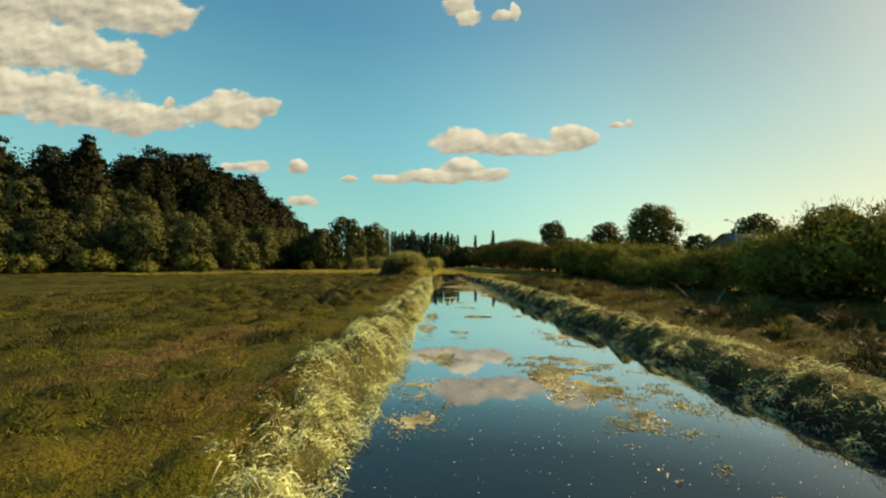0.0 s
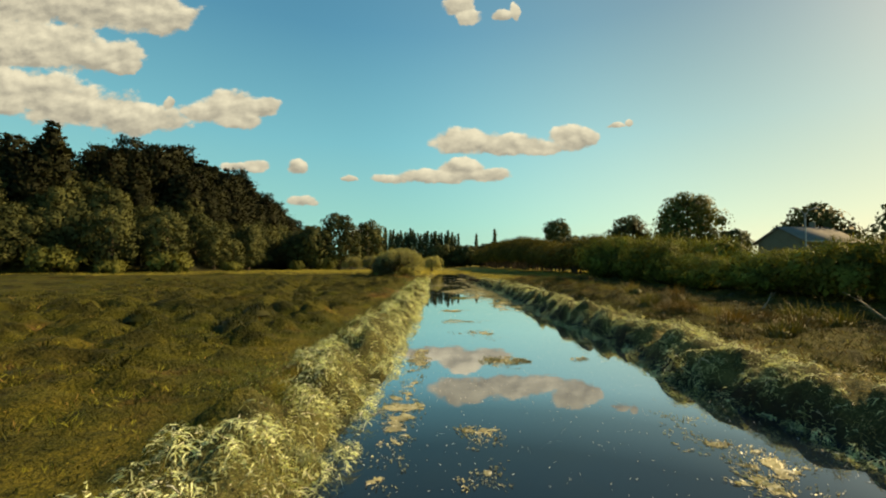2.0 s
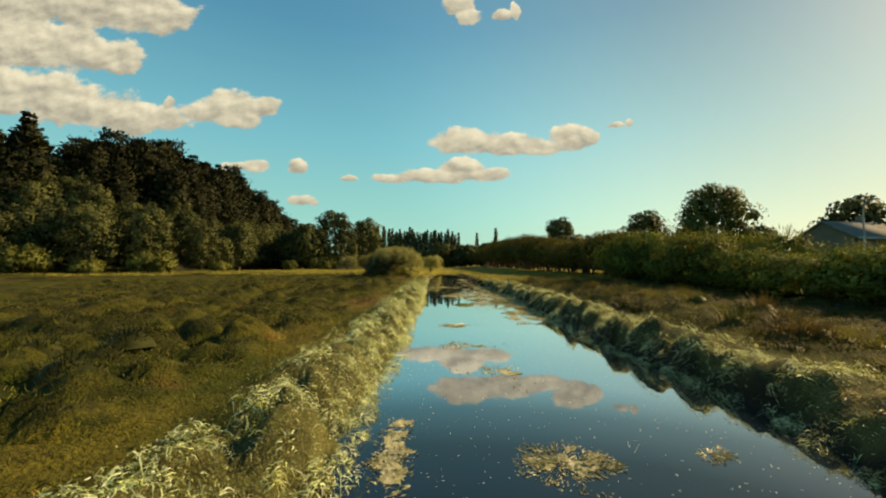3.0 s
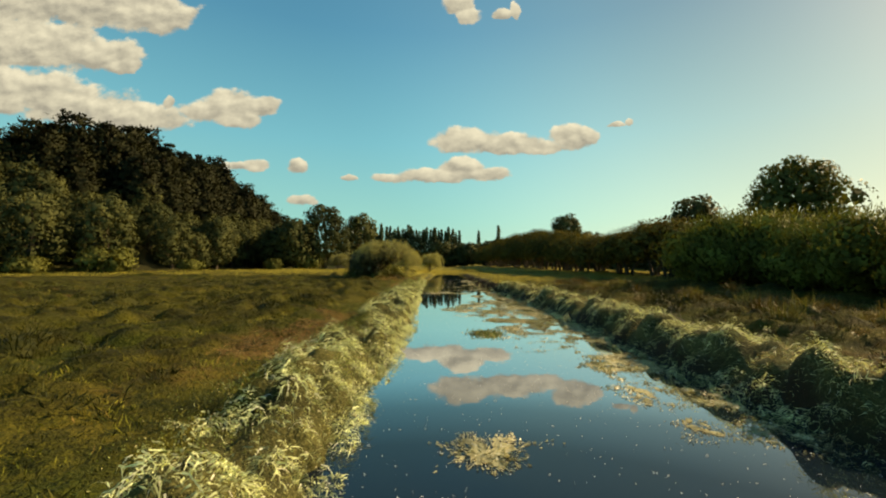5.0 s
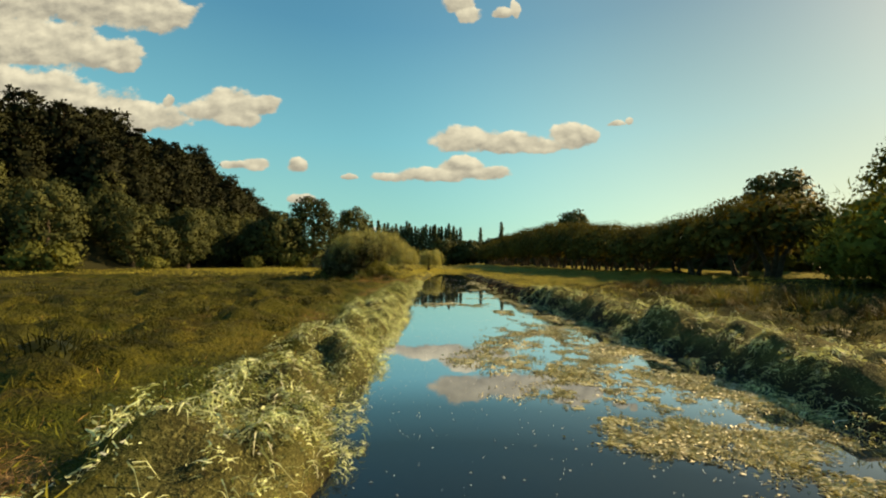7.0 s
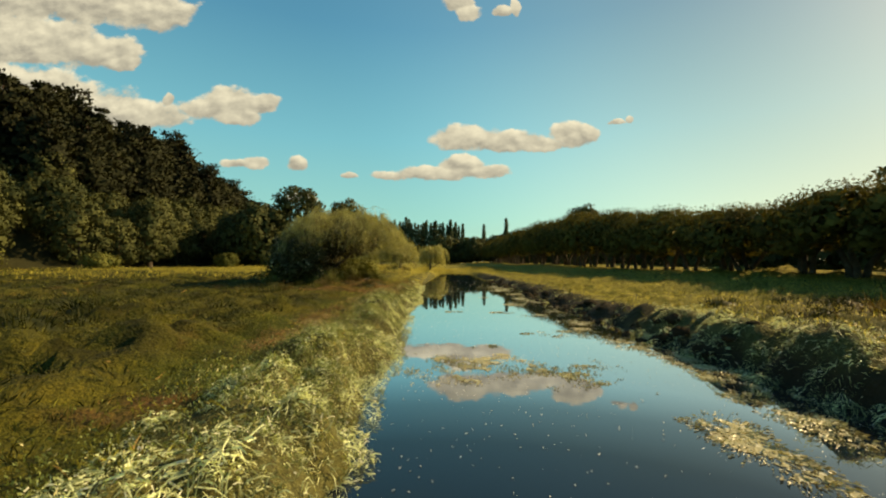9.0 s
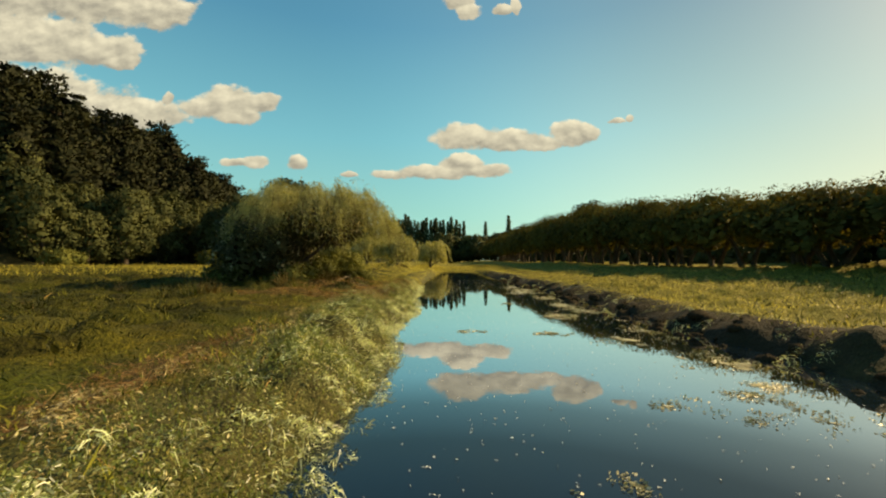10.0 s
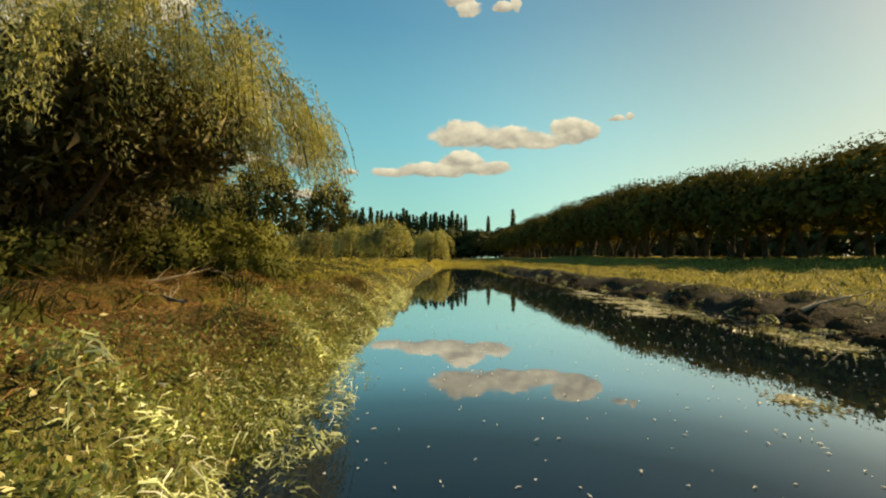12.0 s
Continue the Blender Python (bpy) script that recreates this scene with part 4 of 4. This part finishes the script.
big.matrix_basis = on_ground(-8.2, 93.9)
under = [shrub("low_scrub", "low green scrub under the weeping willow", 1.35, 1.6, SHRUB, s, 0.10, 90, 22, "scrub under the willow", 0.3, 1.6, 130) for s in (47, 48)]
plant_out(under, [(-6.6, 97.0), (-9.2, 92.4), (-12.2, 93.2), (-8.0, 98.9), (-12.6, 95.0), (-9.0, 96.5)], r, 0.75, 1.15)
side = [shrub("willow_scrub", "dark tangled scrub beside the weeping willow", 3.7, 2.5, SCRUB_AND_CROWN_SHADE, 45, 0.13, 200, 26, "", 0.35, 1.8, 220)]
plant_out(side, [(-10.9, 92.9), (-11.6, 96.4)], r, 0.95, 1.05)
bushes = [willow_tree("willow_bush", "round yellow-green willow bush by the water", 6.4, 4.6, s, 560, 9, 0.42, 0.4, group="willow bushes by the far water") for s in (43, 44)]
plant_out(bushes, [(-2.9, 154), (-9.0, 142), (-17, 158), (-26, 165), (-34, 168)], r, 0.85, 1.05)

# ---------------------------------------------------------------- rushes and tussocks


def tussock(name, label, height, blades, mat, seed, group, spread=0.28, width=0.014, dome=0.7):
    q = np.random.default_rng(seed)
    rr, aa = np.sqrt(q.uniform(0, 1, blades)), q.uniform(0, 6.28, blades)
    root = np.stack([spread * rr * np.cos(aa), spread * rr * np.sin(aa), height * dome * (1 - rr ** 2) - 0.04], 1)
    head = aa + q.normal(0, 0.7, blades)
    V, F = ribbons(root, head, height * q.uniform(0.5, 1.0, blades), width, q.uniform(0.5, 1.45, blades), q.uniform(0.0, 0.5, blades), 2, q)
    a, k = np.meshgrid(np.linspace(0, 2 * np.pi, 9)[:-1], [1.0, 0.8, 0.45, 0.02])
    wob = 1 + 0.2 * np.sin(3 * a + seed)
    D = np.stack([spread * 1.1 * k * wob * np.cos(a), spread * 1.1 * k * wob * np.sin(a), height * dome * (1 - k ** 2) - 0.22 * k ** 2], -1).reshape(-1, 3)
    Q = np.array([[i * 8 + j, i * 8 + (j + 1) % 8, (i + 1) * 8 + (j + 1) % 8, (i + 1) * 8 + j] for i in range(3) for j in range(8)])
    return tagged(new(name, mesh(name, *join((D, Q), (V, F)), mat)), label, "grass tussock", group)


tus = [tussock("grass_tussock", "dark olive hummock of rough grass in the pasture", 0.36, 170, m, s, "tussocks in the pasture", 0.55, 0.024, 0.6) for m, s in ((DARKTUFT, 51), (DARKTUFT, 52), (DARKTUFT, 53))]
rush = [tussock("rush_clump", "tall brown and olive clump of rushes", 0.9, 130, m, s, "rush clumps", 0.5, 0.03, 0.25) for m, s in ((BROWN, 54), (REED, 55))]
places = []
while len(places) < 190:
    x, y = -5.2 - abs(r.normal(0, 13)), r.uniform(2, 112)
    if bumps(x, y, 9.0, 71) > -0.15:
        places.append((x, y))
while len(places) < 300:
    x, y = 10.0 + abs(r.normal(0, 3.5)), r.uniform(2, 80)
    places.append((x, y))
plant_out(tus, places, r, 0.5, 1.45, 0.12)
places = [(-7 - abs(r.normal(0, 3.2)), y) for y in r.uniform(84, 97, 13)] + [(11.5 + abs(r.normal(0, 2.2)), y) for y in r.uniform(14, 76, 84)] + \
         [(-5.5 - abs(r.normal(0, 4)), y) for y in r.uniform(100, 150, 24)]
plant_out(rush, places, r, 0.6, 1.15, 0.03)

# ---------------------------------------------------------------- grass, dredged weed, floating weed


def scatter(n, x0, x1, y0, y1, r, keep=None):
    x, y = r.uniform(x0, x1, n), r.uniform(y0, y1, n)
    if keep is not None:
        ok = keep(x, y)
        x, y = x[ok], y[ok]
    return np.stack([x, y, ground_z(x, y)], 1)


def stuff(name, label, category, mat, *pairs, normals=None):
    return tagged(new(name, mesh(name, *join(*pairs), mat, False, normals)), label, category, kind="stuff")


def ground_normal(x, y, e=0.12):
    return unit(np.stack([ground_z(x - e, y) - ground_z(x + e, y), ground_z(x, y - e) - ground_z(x, y + e), np.full(len(x), 2 * e)], 1))


def turned(V, normal, r, ruffle=0.3):
    """Grass takes the light as the slope under it does: verts and normals."""
    Q = V.reshape(-1, 4, 3).copy()
    geo = np.cross(Q[:, 2] - Q[:, 0], Q[:, 3] - Q[:, 1])
    back = (geo * [0.15, -1.0, 0.5]).sum(1) < 0
    Q[back] = Q[back][:, ::-1]
    return Q.reshape(-1, 3), np.repeat(unit(normal + r.normal(0, ruffle, normal.shape)), 4, 0)


sets, tufts, slopes, slopes_tuft = [], [], [], []
for n, x0, x1, y0, y1 in ((60000, -14, -2.6, 1, 55), (52000, -14, -2.6, 55, 104), (26000, -34, -14, 4, 110), (12000, 8.5, 15, 2, 60), (12000, 6.5, 26, 60, 120)):
    P = scatter(n, x0, x1, y0, y1, r)
    k = 0.7 + 0.7 * (bumps(P[:, 0], P[:, 1], 1.3, 81) > 0.1)
    big_y = 1 + 0.7 * (x0 < -14 or y1 > 115)
    up = np.stack([r.normal(0, 0.6, len(P)), r.normal(0, 0.6, len(P)), r.uniform(0.3, 1.2, len(P))], 1)
    V, F = leaves(P, up, r.uniform(0.06, 0.2, len(P)) * k * big_y, 0.017 * big_y, r)
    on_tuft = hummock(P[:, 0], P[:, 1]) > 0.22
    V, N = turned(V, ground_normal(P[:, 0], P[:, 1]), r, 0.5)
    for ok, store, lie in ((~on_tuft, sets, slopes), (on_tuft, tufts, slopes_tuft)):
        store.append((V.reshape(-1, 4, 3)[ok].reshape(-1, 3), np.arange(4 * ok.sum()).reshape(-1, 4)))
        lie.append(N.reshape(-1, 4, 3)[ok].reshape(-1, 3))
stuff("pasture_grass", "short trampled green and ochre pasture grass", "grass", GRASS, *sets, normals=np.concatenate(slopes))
stuff("hummock_grass", "longer dark grass on the pasture's hummocks, their shade in its colour", "grass", TUSSOCK, *tufts, normals=np.concatenate(slopes_tuft))

# small dark tufts that the cattle leave standing, tussock shade put into their colour
q = np.random.default_rng(505)
P = np.concatenate([scatter(5200, -30, -4.2, 2, 92, q, lambda x, y: bumps(x, y, 2.2, 86, 2) > 0.12), scatter(1500, 9.2, 19, 3, 76, q, lambda x, y: bumps(x, y, 2.2, 86, 2) > 0.0)])
k = np.repeat(q.uniform(0.5, 1.3, len(P)), 16)
P = np.repeat(P, 16, 0)
n = len(P)
a, d = q.uniform(0, 6.28, n), 0.2 * np.sqrt(q.uniform(0, 1, n)) * k
P[:, 0] += d * np.cos(a)
P[:, 1] += d * np.sin(a)
P[:, 2] = ground_z(P[:, 0], P[:, 1]) - 0.02
stuff("dark_grass_tufts", "small dark tufts of ungrazed grass across the pasture", "grass", DARKTUFT,
      leaves(P, np.stack([0.7 * np.cos(a) + q.normal(0, 0.3, n), 0.7 * np.sin(a) + q.normal(0, 0.3, n), q.uniform(0.35, 1.0, n)], 1), q.uniform(0.10, 0.26, n) * k, 0.03 * k, q))

P = scatter(44000, 6.4, 26, 70, 160, r, lambda x, y: (x > right_edge(y) + 1.5) & (bumps(x, y, 3.0, 83, 2) > -0.6))
n = len(P)
P = np.concatenate([P, scatter(9000, -9, -2.6, 95, 135, r)])
n = len(P)
V, F = leaves(P, np.stack([r.normal(0, 0.4, n), r.normal(0, 0.4, n), r.uniform(0.5, 1.2, n)], 1), r.uniform(0.06, 0.2, n), 0.024, r)
V, N = turned(V, ground_normal(P[:, 0], P[:, 1]), r, 0.2)
stuff("golden_grass", "tall golden late-summer grass before the row of willows", "grass", GOLD, (V, F), normals=N)

# pale seeding grass that closes the pasture before the wood, and grown over the head of the channel
P = np.concatenate([scatter(26000, -95, -9, 96, 176, r, lambda x, y: (y < forest_line(x) - 2) & (bumps(x, y, 7.0, 84, 2) > -0.5)), scatter(9000, -6, 12, 126, 185, r)])
n = len(P)
V, F = leaves(P, np.stack([r.normal(0, 0.4, n), r.normal(0, 0.4, n), r.uniform(0.5, 1.2, n)], 1), r.uniform(0.15, 0.5, n), 0.07, r)
V, N = turned(V, ground_normal(P[:, 0], P[:, 1]), r, 0.2)
stuff("seeding_grass", "pale yellow-green seeding grass before the wood", "grass", GOLD, (V, F), normals=N)

# drifts of dry russet and straw grass
sets = []
for n, (x0, x1, y0, y1) in zip((56000, 14000, 3500, 9000), DRIFTS):
    P = scatter(n, x0, x1, y0, y1, r)
    P = P[russet(P[:, 0], P[:, 1]) > r.uniform(0.05, 0.6, len(P))]
    n = len(P)
    sets.append(ribbons(P, r.uniform(0, 6.28, n), r.uniform(0.14, 0.42, n), r.uniform(0.005, 0.010, n), r.uniform(0.05, 0.7, n), r.uniform(0.2, 0.8, n), 2, r))
P = scatter(11000, 9.8, 18, 4, 76, r)
stuff("brown_grass", "brown and olive rough grass between the bank and the thicket", "grass", BROWN,
      leaves(P, np.stack([r.normal(0, 0.6, len(P)), r.normal(0, 0.6, len(P)), r.uniform(0.3, 1.2, len(P))], 1), r.uniform(0.15, 0.45, len(P)), 0.02, r))
stuff("dry_grass", "dry russet and straw-coloured grass beside the weed heaps", "grass", RUSSETGRASS, *sets)

for side, count, y0, y1, reach, size in ((-1, 2800, -1, 66, 3.1, 1.0), (-1, 1700, 62, 86.8, 2.9, 0.6), (-1, 420, 86, 101, 1.0, 0.6), (-1, 1700, -1, 101, 0.8, 0.8),
                                         (1, 3400, -1, 76, 2.6, 0.9), (1, 260, 74, 112, 2.2, 0.6), (1, 800, -1, 76, 1.0, 0.8)):
    per, count = 52, int(count * 0.42)
    y = r.uniform(y0, y1, count)
    d = r.uniform(0.0, 1, count) * reach * (1 + (0.15 * bumps(y, 0 * y + side, 5.0, 98, 2) + 0.4 * bumps(y, 0 * y + side, 1.6, 99, 2)) * (reach > 1.5))
    if side < 0 and reach > 1.5:
        d = d * weed_reach(y)
    heap = weed_heap(*((left_edge(y) - d, y) if side < 0 else (right_edge(y) + d, y)))
    keep = heap + r.uniform(-0.25, 0.3, count) > np.where(y > 76, 0.05, (0.12 if side < 0 else 0.2) if reach > 1.5 else 0.0)
    y, d, heap = y[keep], d[keep], heap[keep]
    head = r.uniform(0, 6.28, len(y))
    # On the right, pale weed picks the heap tops to imitate their light.
    lush = bumps(y, d, 1.6, 91, 2) > (np.where(y > 70, 1.1 * (d - 1.6), -0.75) if side < 0 else 0.1 - 1.2 * heap)
    for ok, name, label, mat in ((lush, "dredged_weed", "pale yellow-green dredged water weed heaped along the bank", WEED), (~lush, "dry_weed", "bleached straw-coloured dead weed on the bank", STRAW)):
        cy, cd, ch = np.repeat(y[ok], per), np.repeat(d[ok], per), np.repeat(head[ok], per)
        n = len(cy)
        # each tuft is a mop: strands spring from its crown and hang outwards
        turn, far_out = r.uniform(0, 6.28, n), np.sqrt(r.uniform(0, 1, n))
        wide, tall = np.repeat(r.uniform(0.12, 0.36, ok.sum()), per) * size ** 0.5, np.repeat(0.04 + 0.36 * r.uniform(0, 1, ok.sum()) ** 1.6, per) * size
        cy, cd = cy + wide * far_out * np.sin(turn), np.maximum(cd + wide * far_out * np.cos(turn), -0.06)
        x = left_edge(cy) - cd if side < 0 else right_edge(cy) + cd
        Q = np.stack([x, cy, np.maximum(ground_z(x, cy), 0.0) + tall * (1 - far_out ** 2) * r.uniform(0.7, 1.05, n)], 1)
        way = np.where(side < 0, np.pi - turn, turn) + r.normal(0, 0.55, n) + 0.5 * np.sin(ch)
        stem = r.uniform(0, 1, n) < 0.7
        k, m = stem.sum(), (~stem).sum()
        fine = 0.62 if side > 0 else 0.85 if size > 0.9 else 0.6
        stuff(name, label, "weed heap", mat,
              ribbons(Q[stem], way[stem], (0.09 + 0.26 * r.uniform(0, 1, k) ** 2) * fine, r.uniform(0.013, 0.028, k) * fine, r.uniform(0.1, 0.75, k), r.uniform(0.5, 1.3, k), 2, r, 0.9),
              leaves(Q[~stem], np.stack([np.cos(way[~stem]), np.sin(way[~stem]), r.uniform(-0.2, 0.9, m)], 1), r.uniform(0.03, 0.10, m) * fine, r.uniform(0.010, 0.024, m) * fine, r))

Q = []
for cy in np.concatenate([r.uniform(3, 70, 46), r.uniform(68, 97, 96)]):
    n = 640
    cx = float(left_edge(np.array(cy))) - r.uniform(0.15, 2.5 if cy < 70 else 1.9 if cy < 86 else 1.0)
    x, y = cx + r.normal(0, 0.4, n), cy + r.normal(0, 0.6, n)
    Q.append(np.stack([x, y, ground_z(x, y) + np.abs(r.normal(0.04, 0.08, n))], 1))
Q = np.concatenate(Q)
stuff("green_bank_weeds", "leafy fresh green weeds growing through the heap", "weeds", DOCK,
      leaves(Q, r.normal(0, 0.7, Q.shape) + [0, 0, 0.6], r.uniform(0.02, 0.058, len(Q)), r.uniform(0.010, 0.026, len(Q)), r))


def weed_mat(x, y, rx, ry, count, lush=0.0, name="floating_weed_mat", label="raft of yellowish floating water weed on the channel"):
    count = int(count * 4)
    a, d = r.uniform(0, 6.28, count), np.sqrt(r.uniform(0, 1, count)) * 1.25
    px, py = x + rx * d * np.cos(a), y + ry * d * np.sin(a)
    thick = 0.55 + 1.1 * bumps(px, py, 1.1, 95, 2) + 0.7 * bumps(px, py, 0.3, 96, 2) - 0.75 * d ** 2
    ok = (r.uniform(0, 1, count) < thick) & (px > left_edge(py) + 0.03) & (px < right_edge(py) - 0.02)
    px, py = px[ok], py[ok]
    n = len(px)
    if n < 20:
        return
    P = np.stack([px, py, np.full(n, 0.008)], 1)
    V, F = leaves(P, np.stack([np.cos(a[ok]), np.sin(a[ok]), r.normal(0.12, 0.12, n)], 1), r.uniform(0.03, 0.10, n) * (0.65 if y > 70 else 1.0), r.uniform(0.012, 0.036, n), r)
    V[:, 2] = np.maximum(V[:, 2], 0.006)
    cell = 0.045
    ux, uy = np.meshgrid(np.arange(x - 1.25 * rx, x + 1.25 * rx, cell), np.arange(y - 1.25 * ry, y + 1.25 * ry, cell))
    d2 = ((ux - x) / rx) ** 2 + ((uy - y) / ry) ** 2
    film = 0.55 + 1.1 * bumps(ux, uy, 1.1, 95, 2) + 0.7 * bumps(ux, uy, 0.3, 96, 2) - 0.75 * d2 + 0.5 * bumps(ux, uy, 0.12, 97, 1)
    hold = (film > 0.8 - lush) & (ux > left_edge(uy) + 0.03) & (ux < right_edge(uy) - 0.02)
    S = np.stack([ux + r.normal(0, 0.02, ux.shape), uy + r.normal(0, 0.02, ux.shape), 0.005 + 0.004 * r.uniform(0, 1, ux.shape)], -1)
    m = hold[:-1, :-1]
    quad = np.stack([S[:-1, :-1][m], S[:-1, 1:][m], S[1:, 1:][m], S[1:, :-1][m]], 1).reshape(-1, 3)
    if len(quad):
        V, F = join((V, F), (quad, np.arange(len(quad)).reshape(-1, 4)))
    tagged(new(name, mesh(name, V, F, SCUM)), label, "water weed", "weed rafts on the water", "stuff")


for x, y, rx, ry, c in ((4.6, 12.6, 1.4, 4.0, 4600), (5.2, 17, 0.9, 4, 2400), (4.7, 8.0, 1.1, 2.6, 2600), (5.6, 11, 0.8, 4, 2000), (3.5, 68.3, 0.5, 2.0, 900), (1.2, 19, 0.5, 1.2, 500), (-0.2, 10, 0.8, 2.6, 1100), (-0.3, 21, 0.4, 3, 350), (4.9, 25.5, 0.35, 0.3, 220), (2.5, 25.2, 0.8, 0.9, 800), (2.2, 30, 1.2, 1.5, 500),
                        (-0.2, 26, 0.3, 1.2, 150), (5.2, 44, 1.0, 5, 4420), (4.3, 52, 1.9, 6, 8840), (2.3, 58, 1.6, 4, 4420), (4.6, 62, 1.6, 5, 5100), (5.0, 69, 0.7, 4, 2720), (0.3, 71.6, 2.5, 1.5, 4200),
                        (1.6, 34.5, 1.2, 1.0, 500), (0.8, 77, 1.0, 1.0, 500), (3.8, 80, 1.0, 3.0, 800), (4.4, 88, 0.9, 4, 600), (4.0, 97, 1.0, 5, 700), (-0.05, 81.6, 0.55, 0.45, 700), (1.9, 81.3, 0.8, 0.35, 900), (3.4, 85.5, 0.6, 2.6, 1500), (3.8, 76.3, 1.1, 1.3, 1700), (0.5, 73.9, 0.5, 0.4, 600), (2.0, 89, 0.5, 0.5, 300), (3.7, 76.4, 1.5, 1.0, 2600), (2.5, 75.8, 0.9, 0.6, 1000), (0.2, 14.5, 0.7, 1.6, 1000), (-0.2, 24, 0.35, 2.4, 300)):
    weed_mat(x, y, rx, ry, c)

weed_mat(4.5, 12.7, 1.7, 3.0, 6000, 0.4)
weed_mat(4.5, 56.5, 2.1, 6.0, 9000, 0.4)
weed_mat(3.2, 60.5, 1.5, 2.6, 3000, 0.25)
weed_mat(5.3, 65.0, 1.0, 4.0, 3000, 0.3)
weed_mat(1.1, 39.0, 1.2, 0.7, 900)
weed_mat(4.6, 53.2, 1.8, 3.0, 5000, 0.25)
for k in range(8):
    weed_mat(float(right_edge(np.array(41.0 + 4.6 * k))) - 0.45, 41.0 + 4.6 * k, 0.62, 3.0, 1300, 0.1)
for k in range(4):
    weed_mat(4.6 - 0.25 * k, 48.5 + 4.5 * k, 1.5, 2.6, 1900, 0.05)

for k in range(7):
    weed_mat(float(right_edge(np.array(75.0 + 3.6 * k))) - 0.5, 75.0 + 3.6 * k, 0.75, 2.2, 800, -0.25)

# a tuft of green weed standing out of one raft
n = 1400
P = np.stack([2.2 + r.normal(0, 0.28, n), 49.3 + r.normal(0, 0.4, n), np.full(n, 0.0)], 1)
isl = new("weed_tuft", mesh("weed_tuft", *ribbons(P, r.uniform(0, 6.28, n), r.uniform(0.06, 0.17, n), 0.03, r.uniform(0.3, 1.3, n), r.uniform(0.1, 0.7, n), 3, r), DOCK))
tagged(isl, "small tuft of fresh green weed standing in the channel", "water weed")

n = 9000
y = r.uniform(1, 112, n)
f = r.uniform(0.02, 0.98, n)
x = left_edge(y) * (1 - f) + right_edge(y) * f
P = np.stack([x, y, np.full(n, 0.007)], 1)
V, F = leaves(P, np.concatenate([r.normal(0, 1, (n, 2)), r.normal(0.05, 0.1, (n, 1))], 1), r.uniform(0.015, 0.08, n) ** 1.15, r.uniform(0.006, 0.018, n), r, True)
V[:, 2] = np.maximum(V[:, 2], 0.004)
tagged(new("floating_flecks", mesh("floating_flecks", V, F, FLECK)), "pale bits of leaf and feather floating on the water", "debris", kind="stuff")


# clods of dark mud along the low shore
n = 340
y = r.uniform(72, 112, n)
d = np.abs(r.normal(0.55, 0.55, n)) - 0.15
x = right_edge(y) + d
a, b = np.meshgrid(np.arange(8) * np.pi / 4, np.linspace(-1.2, 1.45, 5))
Q = np.array([[i * 8 + j, i * 8 + (j + 1) % 8, (i + 1) * 8 + (j + 1) % 8, (i + 1) * 8 + j] for i in range(4) for j in range(8)])
clods = []
for cx, cy, s in zip(x, y, 0.05 + 0.2 * r.uniform(0, 1, n) ** 3):
    k = s * r.uniform(0.7, 1.25, a.shape)
    z = max(float(ground_z(cx, cy)), 0.0)
    clods.append((np.stack([cx + k * np.cos(b) * np.cos(a) * 1.3, cy + k * np.cos(b) * np.sin(a) * 1.3, z + 0.75 * k * np.sin(b) - 0.03], -1).reshape(-1, 3), Q))
stuff("mud_clods", "wet dark clods of dredged mud along the shore", "mud", MUD_MAT, *clods)

# ---------------------------------------------------------------- fallen wood and dead stalks


def dead_branch(length, seed, label, name="dead_branch", up=0.25):
    q = np.random.default_rng(seed)
    n = 6
    s = np.linspace(0, 1, n)
    line = np.stack([length * s, np.cumsum(q.normal(0, 0.05, n)) * length, 0.03 + up * length * s + np.abs(np.cumsum(q.normal(0, 0.03, n))) * length], 1)
    br = thing(name, label, "branch", "dead wood on the banks")
    part("stem", mesh("stem", *limb(line, 0.035 * length ** 0.5 * (1.1 - s)), DEADWOOD, True), br)
    for k in (1, 2, 3, 4):
        p, a = line[k], q.uniform(-1.2, 1.2)
        L = length * q.uniform(0.2, 0.42)
        tip = p + L * np.array([math.cos(a), math.sin(a), q.uniform(0.2, 0.9)])
        part("twig", mesh("twig", *limb([p, 0.5 * (p + tip) + q.normal(0, 0.03, 3), tip], [0.012, 0.008, 0.003], 5), DEADWOOD, True), br)
    return br


r = np.random.default_rng(77)
for x, y, L, turn, up in ((5.9, 93.3, 1.6, 0.2, 0.12), (-4.6, 91.0, 1.1, 2.2, 0.15), (-7.2, 93.5, 1.4, 0.8, 0.2), (-6.0, 95.5, 1.0, 2.9, 0.3), (15.4, 23, 1.5, 0.9, 0.6), (15.9, 26, 1.3, 2.2, 0.7),
                          (15.7, 31.5, 1.0, 0.4, 0.8), (8.9, 47, 0.8, 2.0, 0.3), (-3.4, 58, 0.7, 1.0, 0.2)):
    k = dead_branch(L, int(r.integers(1, 999)), "bleached dead branch lying on the bank" if up < 0.5 else "pale dry stalk standing before the thicket", up=up)
    k.matrix_basis = on_ground(x, y, turn, 1.0, 0.02)
